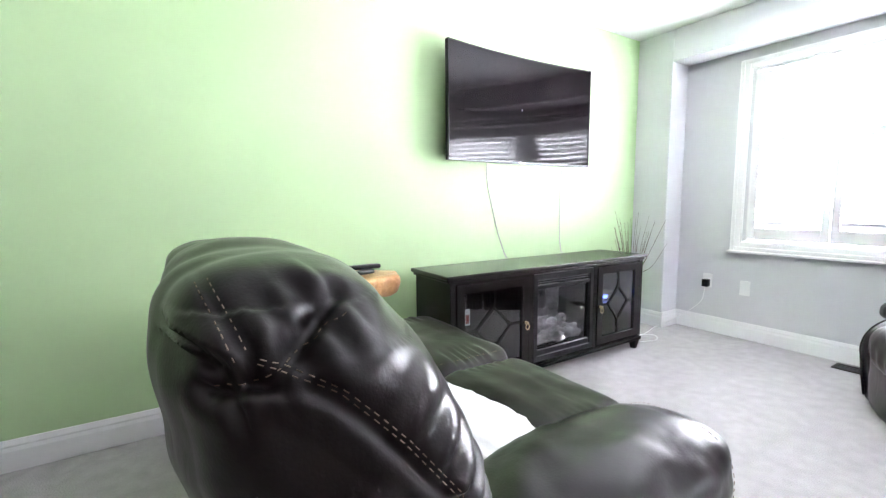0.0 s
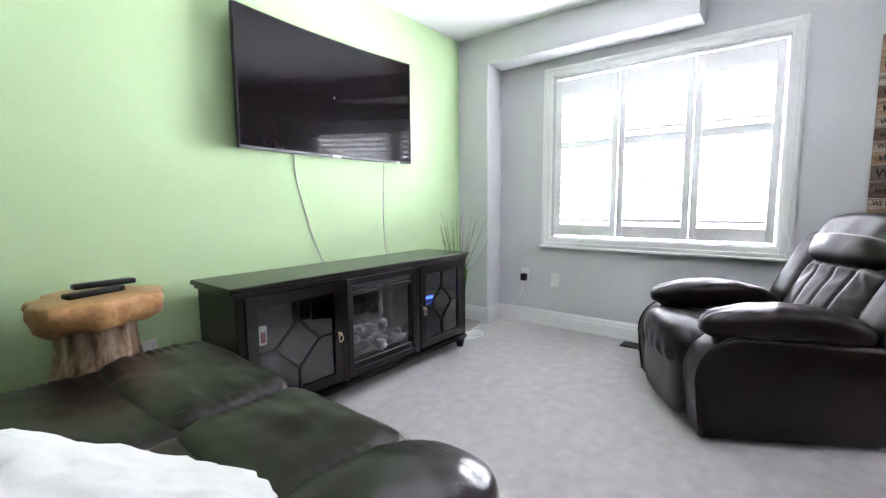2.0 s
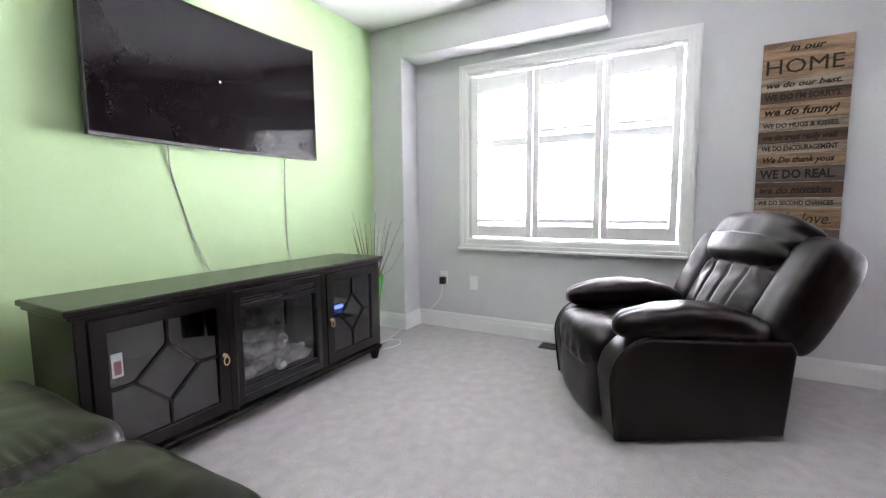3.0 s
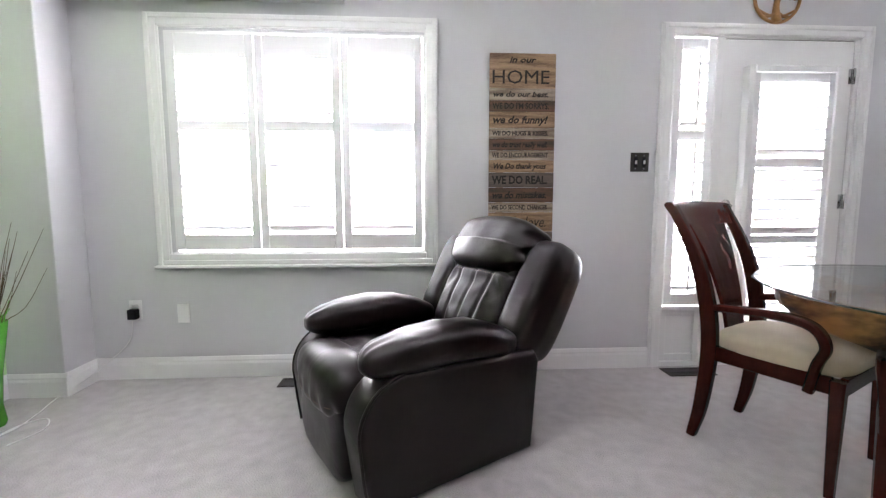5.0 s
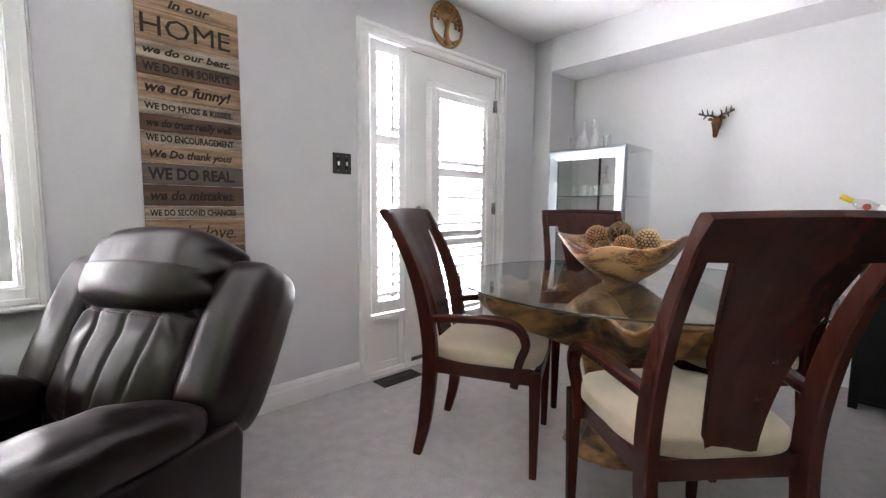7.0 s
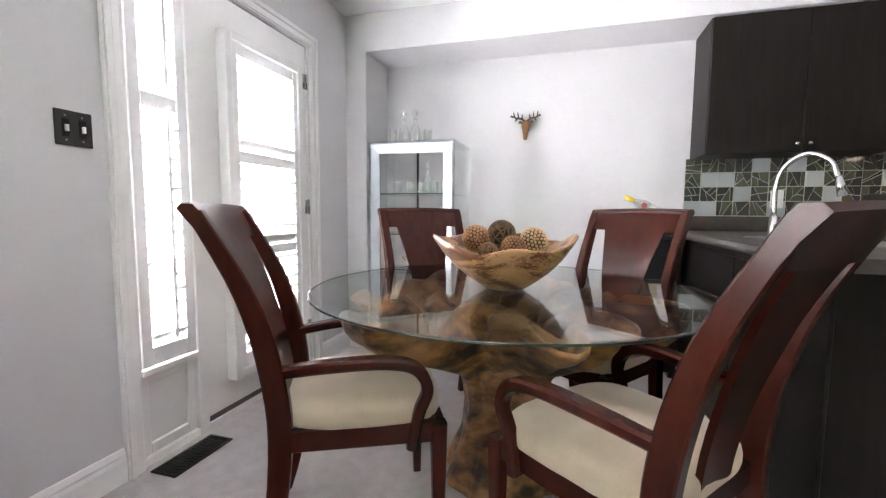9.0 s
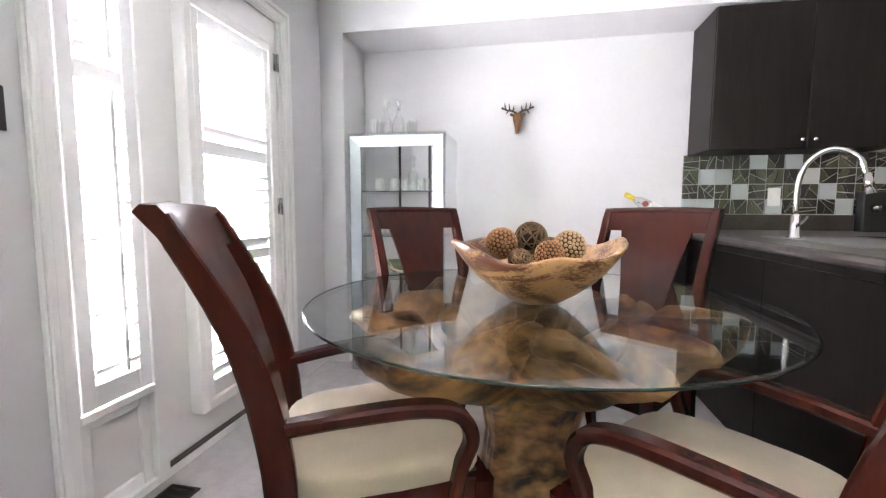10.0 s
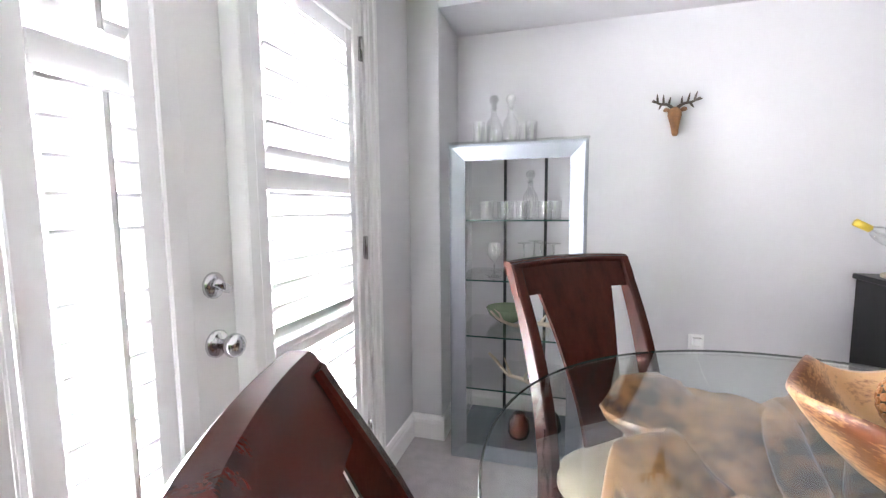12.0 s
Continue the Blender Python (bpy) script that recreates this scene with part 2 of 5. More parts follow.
# ---- rooms ----
XW, YG, YN, YF, H = 4.30, 2.95, -2.88, -2.50, 2.44
XB = -2.00
WIN = (0.665, 2.14, 0.76, 2.03)
DOOR = (-2.03, -0.83, 0.0, 2.06)
setting("floor", box(XB - 0.2, XW, YN - 0.2, YG + 0.2, -0.15, 0.0), CARPET, "light grey cut-pile carpet with faint trodden patches", "carpet")
setting("ceiling", box(XB - 0.2, XW + 0.2, YN - 0.2, YG + 0.2, H, H + 0.15), CEILING, "white stippled ceiling", "ceiling")
setting("wall_east", wall_x(bmesh.new(), XW, XW + 0.16, YN - 0.2, YG + 0.2, 0, H, [WIN, DOOR]), GREY, "pale grey painted wall with a window and a garden door", "wall")
setting("wall_north", box(XB - 0.2, XW, YG, YG + 0.2, 0, H), GREEN, "lime green painted feature wall", "wall")
setting("wall_south", box(XB - 0.2, XW, YN - 0.2, YN, 0, H), GREY, "pale grey painted wall at the back of the niche", "wall")
# never in view: added near and dark to dim the room's bounce light
setting("wall_west", box(XB - 0.2, XB, YN, YG, 0, H), TAUPE, "unseen dark taupe wall added to cut bounce light", "wall")
setting("pier", box(4.07, XW, 2.645, YG, 0, H, 0.006), GREY, "pale grey pier in the corner", "pier")
setting("beam", box(4.07, XW, 1.12, 2.645, 2.19, H, 0.006), GREY, "pale grey dropped beam over the window", "beam")
setting("niche_pier", box(4.135, XW, YN, YF, 0, H, 0.006), GREY, "pale grey return wall of the niche", "wall")
setting("niche_beam", box(XB, 4.135, YN, YF, 2.175, H), GREY, "pale grey dropped soffit over the niche", "beam")
setting("soffit", box(XB, 1.82, 2.72, YG, 2.25, H, 0.004), GREEN, "lime green boxed soffit under the ceiling", "beam")

# ---- shapes ----
def soft_at(d, size, p):
    """The point of a puffed cushion in direction d."""
    s = sum(abs(c) ** p for c in d) ** (1 / p)
    return Vector((d[0] / s * size[0] / 2, d[1] / s * size[1] / 2, d[2] / s * size[2] / 2))


def soft(size, m, p=3.0, cuts=9, wrinkle=0.0, grain=6.0, bend=None, seed=0.0):
    """A stuffed cushion: a cube puffed to a superellipsoid, with creases; bend moves its points before the pose m."""
    bm = bmesh.new()
    bmesh.ops.create_cube(bm, size=2)
    bmesh.ops.subdivide_edges(bm, edges=bm.edges[:], cuts=cuts, use_grid_fill=True)
    for v in bm.verts:
        d = v.co.normalized()
        q = soft_at(v.co, size, p)
        if wrinkle:
            w = noise.noise(Vector((q.x * grain + seed, q.y * grain, q.z * grain * 2.2))) + 0.5 * noise.noise(q * grain * 2.7 + Vector((seed, 3, 1)))
            q += d * w * wrinkle
        if bend:
            q = bend(q)
        v.co = m @ q
    return bm


def sweep(points, wide, deep, side=(1, 0, 0), bm=None, m=Matrix(), chamfer=0.25):
    """A bar of chamfered rectangular section along points; wide and deep are numbers or lists; wide runs along side."""
    bm = bm or bmesh.new()
    n = len(points)
    ws = wide if isinstance(wide, (list, tuple)) else [wide] * n
    ds = deep if isinstance(deep, (list, tuple)) else [deep] * n
    pts = [Vector(p) for p in points]
    rings = []
    for i, p in enumerate(pts):
        t = (pts[min(i + 1, n - 1)] - pts[max(i - 1, 0)]).normalized()
        s = Vector(side)
        s = (s - t * s.dot(t)).normalized()
        u = t.cross(s)
        a, b = ws[i] / 2, ds[i] / 2
        c = chamfer * min(a, b)
        shape = [(a, b - c), (a - c, b), (c - a, b), (-a, b - c), (-a, c - b), (c - a, -b), (a - c, -b), (a, c - b)]
        rings.append([bm.verts.new(m @ (p + s * x + u * y)) for x, y in shape])
    for r, q in zip(rings, rings[1:]):
        for k in range(8):
            bm.faces.new((r[k], r[(k + 1) % 8], q[(k + 1) % 8], q[k]))
    bm.faces.new(rings[0][::-1])
    bm.faces.new(rings[-1])
    bmesh.ops.recalc_face_normals(bm, faces=bm.faces)
    return bm


def smooth_path(points, steps=4):
    """Catmull-Rom points through a coarse path."""
    p = [Vector(q) for q in points]
    p = [2 * p[0] - p[1], *p, 2 * p[-1] - p[-2]]
    out = []
    for a, b, c, d in zip(p, p[1:], p[2:], p[3:]):
        for k in range(steps):
            t = k / steps
            out.append(0.5 * (2 * b + (c - a) * t + (2 * a - 5 * b + 4 * c - d) * t * t + (3 * b - a - 3 * c + d) * t ** 3))
    return out + [p[-2]]


def tube(points, radius, seg=8, bm=None, m=Matrix(), closed=False):
    """A round bar along points; radius is a number or a list."""
    bm = bm or bmesh.new()
    n = len(points)
    rs = radius if isinstance(radius, (list, tuple)) else [radius] * n
    pts = [Vector(p) for p in points]
    rings, s = [], None
    for i, p in enumerate(pts):
        a, b = (pts[(i + 1) % n], pts[i - 1]) if closed else (pts[min(i + 1, n - 1)], pts[max(i - 1, 0)])
        t = (a - b).normalized()
        s = (s - t * s.dot(t)).normalized() if s and (s - t * s.dot(t)).length > 1e-4 else t.orthogonal().normalized()
        u = t.cross(s)
        rings.append([bm.verts.new(m @ (p + (s * math.cos(k * math.tau / seg) + u * math.sin(k * math.tau / seg)) * rs[i])) for k in range(seg)])
    pairs = list(zip(rings, rings[1:])) + ([(rings[-1], rings[0])] if closed else [])
    for r, q in pairs:
        for k in range(seg):
            bm.faces.new((r[k], r[(k + 1) % seg], q[(k + 1) % seg], q[k]))
    if not closed:
        bm.faces.new(rings[0][::-1])
        bm.faces.new(rings[-1])
    bmesh.ops.recalc_face_normals(bm, faces=bm.faces)
    return bm


def lathe(profile, seg=24, bm=None, m=Matrix(), shape=None, cap=True):
    """Turns (radius, height) pairs about z; shape(angle, r, z) may return another point."""
    bm = bm or bmesh.new()
    rings = []
    for r, z in profile:
        if r < 1e-5:
            rings.append([bm.verts.new(m @ (shape(0, 0, z) if shape else Vector((0, 0, z))))])
            continue
        ring = []
        for k in range(seg):
            a = k * math.tau / seg
            ring.append(bm.verts.new(m @ (shape(a, r, z) if shape else Vector((r * math.cos(a), r * math.sin(a), z)))))
        rings.append(ring)
    for r, q in zip(rings, rings[1:]):
        for k in range(seg):
            f = (r[k % len(r)], r[(k + 1) % len(r)], q[(k + 1) % len(q)], q[k % len(q)])
            f = list(dict.fromkeys(f))
            if len(f) > 2:
                bm.faces.new(f)
    for r in (rings[0], rings[-1]):
        if cap and len(r) > 2:
            bm.faces.new(r)
    bmesh.ops.recalc_face_normals(bm, faces=bm.faces)
    return bm


def prism(profile, x0, x1, bevel=0.0, seg=3, bm=None, m=Matrix()):
    """A (y, z) outline drawn out along x, with rounded edges."""
    bm = bm or bmesh.new()
    a = [bm.verts.new(m @ Vector((x0, y, z))) for y, z in profile]
    b = [bm.verts.new(m @ Vector((x1, y, z))) for y, z in profile]
    fs = [bm.faces.new(a[::-1]), bm.faces.new(b)]
    n = len(profile)
    fs += [bm.faces.new((a[k], a[(k + 1) % n], b[(k + 1) % n], b[k])) for k in range(n)]
    bmesh.ops.recalc_face_normals(bm, faces=fs)
    if bevel:
        es = list({e for f in fs[:2] for e in f.edges})
        bmesh.ops.bevel(bm, geom=es, offset=bevel, segments=seg, profile=0.5, affect="EDGES")
    return bm


def arc(cy, cz, r, a0, a1, n=6):
    return [(cy + r * math.cos(radians(a0 + (a1 - a0) * k / n)), cz + r * math.sin(radians(a0 + (a1 - a0) * k / n))) for k in range(n + 1)]

# ---- trims ----
def baseboard(name, runs):
    """Runs of skirting: (x0, y0, x1, y1, nx, ny), the normal pointing into the room."""
    bm = bmesh.new()
    for x0, y0, x1, y1, nx, ny in runs:
        run = Vector((x1 - x0, y1 - y0, 0))
        outline = [(0, 0), (0.016, 0), (0.016, 0.085), (0.011, 0.1), (0.013, 0.108), (0.006, 0.128), (0.0, 0.13)]
        rings = [[bm.verts.new((px + nx * d, py + ny * d, z + 0.002)) for d, z in outline] for px, py in ((x0, y0), (x1, y1))]
        k = len(outline)
        for i in range(k):
            bm.faces.new((rings[0][i], rings[0][(i + 1) % k], rings[1][(i + 1) % k], rings[1][i]))
        bm.faces.new(rings[0])
        bm.faces.new(rings[1])
    bmesh.ops.recalc_face_normals(bm, faces=bm.faces)
    return setting(name, bm, WHITE, "white painted moulded skirting board", "baseboard")


baseboard("baseboard", [(XB, YG - 0.001, 4.07, YG - 0.001, 0, -1), (4.069, YG, 4.069, 2.629, -1, 0), (4.069, 2.644, XW, 2.644, 0, -1),
    (XW - 0.001, 2.645, XW - 0.001, -0.755, -1, 0), (XW - 0.001, -2.105, XW - 0.001, YF, -1, 0), (4.119, YF + 0.001, XW, YF + 0.001, 0, 1),
    (4.134, YF + 0.016, 4.134, YN, -1, 0), (2.05, YN + 0.001, 4.135, YN + 0.001, 0, 1)])


def casing(name, y0, y1, z0, z1, w, sill, label, parent):
    """A moulded frame on the window wall round an opening; y0..z1 are its outer edges."""
    bm = bmesh.new()
    for k, (d, i) in enumerate(((0.020, 0.0), (0.028, 0.008), (0.014, w * 0.6))):
        j = w if k < 2 else w + 0.008
        ww = w * 0.35 if k == 1 else j - i
        lo = z0 if sill else 0.0
        box(XW - d, XW + 0.002, y0 + i, y0 + i + ww, lo, z1 - i, 0.003, 1, bm)
        box(XW - d, XW + 0.002, y1 - i - ww, y1 - i, lo, z1 - i, 0.003, 1, bm)
        box(XW - d + 0.0012, XW + 0.002, y0 + i + ww, y1 - i - ww, z1 - i - ww, z1 - i, 0.003, 1, bm)
        if sill:
            box(XW - d + 0.0012, XW + 0.002, y0 + i + ww, y1 - i - ww, z0 + i, z0 + i + ww, 0.003, 1, bm)
    return part(name, bm, WHITE, parent, label)


SLAT = {}


def louvers(parent, y0, y1, z0, z1, x, tilt, pitch=0.062, wide=0.064):
    """A bank of shutter blades between two rails, each its own part on one shared mesh."""
    key = (round(y1 - y0, 3), wide)
    if key not in SLAT:
        bm = lathe([(0.0, -(y1 - y0) / 2)] + [(1, -(y1 - y0) / 2), (1, (y1 - y0) / 2)] + [(0.0, (y1 - y0) / 2)], 10, m=pose(0, 0, 0, 90), shape=lambda a, r, z: Vector((wide / 2 * math.cos(a) * (r > 0), 0.0055 * math.sin(a) * (r > 0), z)))
        me = bpy.data.meshes.new("louver")
        bm.to_mesh(me)
        bm.free()
        me.materials.append(SHUTTER)
        SLAT[key] = me
    n = max(1, round((z1 - z0) / pitch))
    for k in range(n):
        ob = new("louver", SLAT[key])
        ob.parent = parent
        ob.matrix_local = pose(x, (y0 + y1) / 2, z0 + (k + 0.5) * (z1 - z0) / n, 0, tilt + random.uniform(-2, 2), 0)


def shutter_panel(parent, y0, y1, z0, z1, x, mid, tilts, stile=0.05, top=0.09, bottom=0.09, thick=0.028):
    """A plantation shutter: stiles, rails, a middle rail, two banks of blades and a tilt rod."""
    bm = bmesh.new()
    a, b = x - thick / 2, x + thick / 2
    box(a, b, y0, y0 + stile, z0, z1, 0.003, 1, bm)
    box(a, b, y1 - stile, y1, z0, z1, 0.003, 1, bm)
    for lo, hi in ((z0, z0 + bottom), (mid - 0.03, mid + 0.03), (z1 - top, z1)):
        box(a + 0.002, b - 0.002, y0 + stile, y1 - stile, lo, hi, 0.003, 1, bm)
    p = part("shutter_panel", bm, SHUTTER, parent)
    louvers(p, y0 + stile + 0.002, y1 - stile - 0.002, z0 + bottom, mid - 0.03, x, tilts[0])
    louvers(p, y0 + stile + 0.002, y1 - stile - 0.002, mid + 0.03, z1 - top, x, tilts[1])
    return p


win = thing("window_1", pose(0, 0, 0), "white window with three closed plantation shutter panels", "window", "", "structure")
casing("window_frame", 0.59, 2.24, 0.69, 2.12, 0.068, True, "moulded white casing", win)
bm = box(XW, XW + 0.16, WIN[0] - 0.004, WIN[0] + 0.012, WIN[2], WIN[3])
box(XW, XW + 0.16, WIN[1] - 0.012, WIN[1] + 0.004, WIN[2], WIN[3], bm=bm)
box(XW + 0.001, XW + 0.16, WIN[0] + 0.012, WIN[1] - 0.012, WIN[2] - 0.004, WIN[2] + 0.012, bm=bm)
box(XW + 0.001, XW + 0.16, WIN[0] + 0.012, WIN[1] - 0.012, WIN[3] - 0.012, WIN[3] + 0.004, bm=bm)
part("window_jamb", bm, WHITE, win)
part("window_sill", box(XW - 0.045, XW + 0.002, 0.58, 2.25, 0.676, 0.693, 0.005), WHITE, win)
yy = [0.682, 1.155, 1.64, 2.125]
for i in range(3):
    shutter_panel(win, yy[i] + 0.002, yy[i + 1] - 0.002, 0.785, 2.012, 4.295, 1.50, ((42, 48, 40)[i], (38, 42, 36)[i]), stile=0.047, top=0.135, bottom=0.088)
bm = bmesh.new()
for y in (0.677, 1.40, 2.13):
    box(4.40, 4.43, y - 0.02, y + 0.02, 0.772, 2.018, 0.003, 1, bm)
for z in (0.79, 1.4, 2.0):
    box(4.402, 4.428, 0.697, 2.11, z - 0.02, z + 0.02, 0.003, 1, bm)
part("sash", bm, WHITE, win)
for y0, y1 in ((0.697, 1.38), (1.42, 2.11)):
    part("pane", box(4.412, 4.416, y0, y1, 0.81, 1.98), GLASS, win).visible_shadow = False

# ---- garden door with its side light ----
door = thing("door_1", pose(0, 0, 0), "white garden door with louvred shutter and brass hinges beside a narrow side light", "door", "", "structure")
casing("door_casing", -2.105, -0.757, 0.0, 2.13, 0.066, False, "moulded white casing", door)
bm = box(4.30, 4.46, -0.846, -0.826, 0, 2.06)
box(4.30, 4.46, -2.034, -2.008, 0, 2.06, bm=bm)
box(4.30, 4.46, -2.008, -0.846, 2.052, 2.064, bm=bm)
box(4.295, 4.42, -1.163, -1.11, 0.0, 2.052, 0.004, 1, bm)
box(4.30, 4.46, -2.008, -0.846, -0.01, 0.03, bm=bm)
part("door_jamb", bm, WHITE, door)
bm = box(4.335, 4.36, -1.11, -0.846, 0.03, 0.37)
box(4.318, 4.336, -1.11, -1.07, 0.03, 0.37, 0.003, 1, bm)
box(4.318, 4.336, -0.886, -0.846, 0.03, 0.37, 0.003, 1, bm)
box(4.320, 4.336, -1.07, -0.886, 0.03, 0.075, 0.003, 1, bm)
box(4.320, 4.336, -1.07, -0.886, 0.33, 0.37, 0.003, 1, bm)
box(4.29, 4.36, -1.112, -0.842, 0.37, 0.398, 0.004, 1, bm)
part("side_panel", bm, WHITE, door)
shutter_panel(door, -1.108, -0.85, 0.402, 2.046, 4.312, 1.47, (48, 44), stile=0.049, top=0.07, bottom=0.075)
part("tilt_rod", tube([(4.268, -0.985, 0.50), (4.268, -0.985, 1.42)], 0.008, 8), SHUTTER, door)
part("tilt_rod", tube([(4.268, -0.985, 1.52), (4.268, -0.985, 1.95)], 0.008, 8), SHUTTER, door)
part("pane", box(4.40, 4.404, -1.11, -0.846, 0.398, 2.05), GLASS, door).visible_shadow = False
leaf = part("door_leaf", wall_x(bmesh.new(), 4.312, 4.357, -2.005, -1.166, 0.035, 2.048, [(-1.86, -1.33, 0.25, 1.85)]), WHITE, door)
part("pane", box(4.34, 4.344, -1.86, -1.33, 0.25, 1.85), GLASS, leaf).visible_shadow = False
bm = bmesh.new()
for y0, y1, z0, z1 in ((-1.335, -1.295, 0.19, 1.885), (-1.895, -1.855, 0.19, 1.885), (-1.855, -1.335, 1.845, 1.885), (-1.855, -1.335, 0.19, 0.235)):
    box(4.255, 4.3135, y0, y1, z0, z1, 0.004, 1, bm)
part("shutter_frame", bm, WHITE, leaf)
shutter_panel(leaf, -1.853, -1.337, 0.237, 1.843, 4.275, 1.30, (56, 46), stile=0.04, top=0.06, bottom=0.07)
part("louver_rail", box(4.262, 4.288, -1.81, -1.38, 0.80, 0.85, 0.003), SHUTTER, leaf)
# thin dark strips filling the gaps between leaf and jamb
part("gap_strip", box(4.3135, 4.32, -1.1658, -1.1632, 0.032, 2.05), DARKSTRIP, leaf)
part("gap_strip", box(4.3135, 4.32, -2.0, -1.166, 2.0482, 2.0515), DARKSTRIP, leaf)
part("gap_strip", box(4.3135, 4.32, -2.0078, -2.0053, 0.032, 2.05), DARKSTRIP, leaf)
part("sweep", box(4.306, 4.3115, -2.0, -1.17, 0.031, 0.055), DARKSTRIP, leaf)
for z in (0.285, 1.062, 1.838):
    bm = tube([(4.303, -2.012, z - 0.048), (4.303, -2.012, z + 0.048)], 0.0065, 8)
    box(4.3085, 4.3125, -2.010, -1.982, z - 0.045, z + 0.045, bm=bm)
    part("hinge", bm, CHROME, leaf, "worn brushed steel hinge", True)
for z, r, knob in ((0.905, 0.033, True), (1.045, 0.031, False)):
    bm = lathe([(0, 0), (r, 0.001), (r, 0.006), (r * 0.8, 0.012), (0, 0.013)], 24, m=pose(4.312, -1.232, z, 0, -90))
    if knob:
        lathe([(0.012, 0.01), (0.011, 0.03), (0.024, 0.04), (0.029, 0.052), (0.026, 0.064), (0.014, 0.07), (0, 0.071)], 24, bm, pose(4.312, -1.232, z, 0, -90))
    else:
        sweep([(4.285, -1.232 - 0.02, z - 0.012), (4.285, -1.232 + 0.02, z + 0.012)], 0.014, 0.018, (1, 0, 0), bm)
    part("door_knob" if knob else "deadbolt", bm, CHROME, leaf, "brushed nickel", True)

# ---- glowing overcast distance outside ----
setting("backdrop", box(5.6, 5.62, -6.0, 6.0, -1.5, 5.0), HAZE, "bright white overcast distance outside the window", "sky")
setting("ground", box(4.46, 60, -30, 30, -0.4, -0.2), CARPET, "pale ground outside the house", "ground")

# ---- flat television ----
def television():
    tv = thing("television", pose(2.675, 2.86, 1.34), "large black curved flat television hung on the green wall", "television")
    w, h, sag = 1.285, 0.712, 0.045

    def sheet(x0, x1, z0, z1, front, back, mat, name, label=""):
        bm = bmesh.new()
        n = 64
        def at(x, d):
            return -sag * (2 * x / w) ** 2 + d
        cols = []
        for k in range(n + 1):
            x = x0 + (x1 - x0) * k / n
            cols.append([bm.verts.new((x, at(x, front), z0)), bm.verts.new((x, at(x, front), z1)), bm.verts.new((x, at(x, back), z1)), bm.verts.new((x, at(x, back), z0))])
        for a, b in zip(cols, cols[1:]):
            for k in range(4):
                bm.faces.new((a[k], b[k], b[(k + 1) % 4], a[(k + 1) % 4]))
        bm.faces.new(cols[0])
        bm.faces.new(cols[-1])
        bmesh.ops.recalc_face_normals(bm, faces=bm.faces)
        return part(name, bm, mat, tv, label)
    sheet(-w / 2 + 0.006, w / 2 - 0.006, 0.014, h - 0.006, 0.028, 0.034, SCREEN, "screen", "glossy black curved screen")
    for x0, x1, z0, z1 in ((-w / 2, w / 2, 0, 0.014), (-w / 2, w / 2, h - 0.006, h), (-w / 2, -w / 2 + 0.006, 0.0145, h - 0.0065), (w / 2 - 0.006, w / 2, 0.0145, h - 0.0065)):
        sheet(x0, x1, z0, z1, 0.022, 0.055, DARKMETAL if z1 < 0.1 else PLASTIC, "bezel", "thin grey metal lower edge" if z1 < 0.1 else "")
    sheet(-w / 2 + 0.007, w / 2 - 0.007, 0.015, h - 0.007, 0.036, 0.055, PLASTIC, "back_cover")
    part("wall_mount", box(-0.2, 0.2, 0.05, 0.089, 0.2, 0.5), PLASTIC, tv)
    part("maker_mark", box(-0.03, 0.03, 0.019, 0.022, 0.004, 0.010), CHROME, tv)
    # small silver-coloured rectangle at the middle of the screen
    part("screen_mark", box(-0.005, 0.005, 0.026, 0.028, 0.36, 0.372), SILVER, tv)


television()


def cord(name, pts, r, mat, label):
    ob = part(name, tube(smooth_path(pts, 6), r, 6), mat, None, "", True)
    return tagged(ob, label, "cable")


cord("cable", [(2.40, 2.93, 1.34), (2.42, 2.945, 1.2), (2.50, 2.944, 0.9), (2.56, 2.93, 0.72), (2.57, 2.88, 0.60), (2.57, 2.87, 0.10)], 0.004, CORDGREY, "thin pale cable hanging from the television")
cord("cable", [(3.13, 2.93, 1.34), (3.132, 2.944, 1.15), (3.13, 2.944, 0.9), (3.13, 2.93, 0.72), (3.12, 2.88, 0.6), (3.12, 2.87, 0.10)], 0.004, CORDGREY, "thin pale cable hanging from the television")

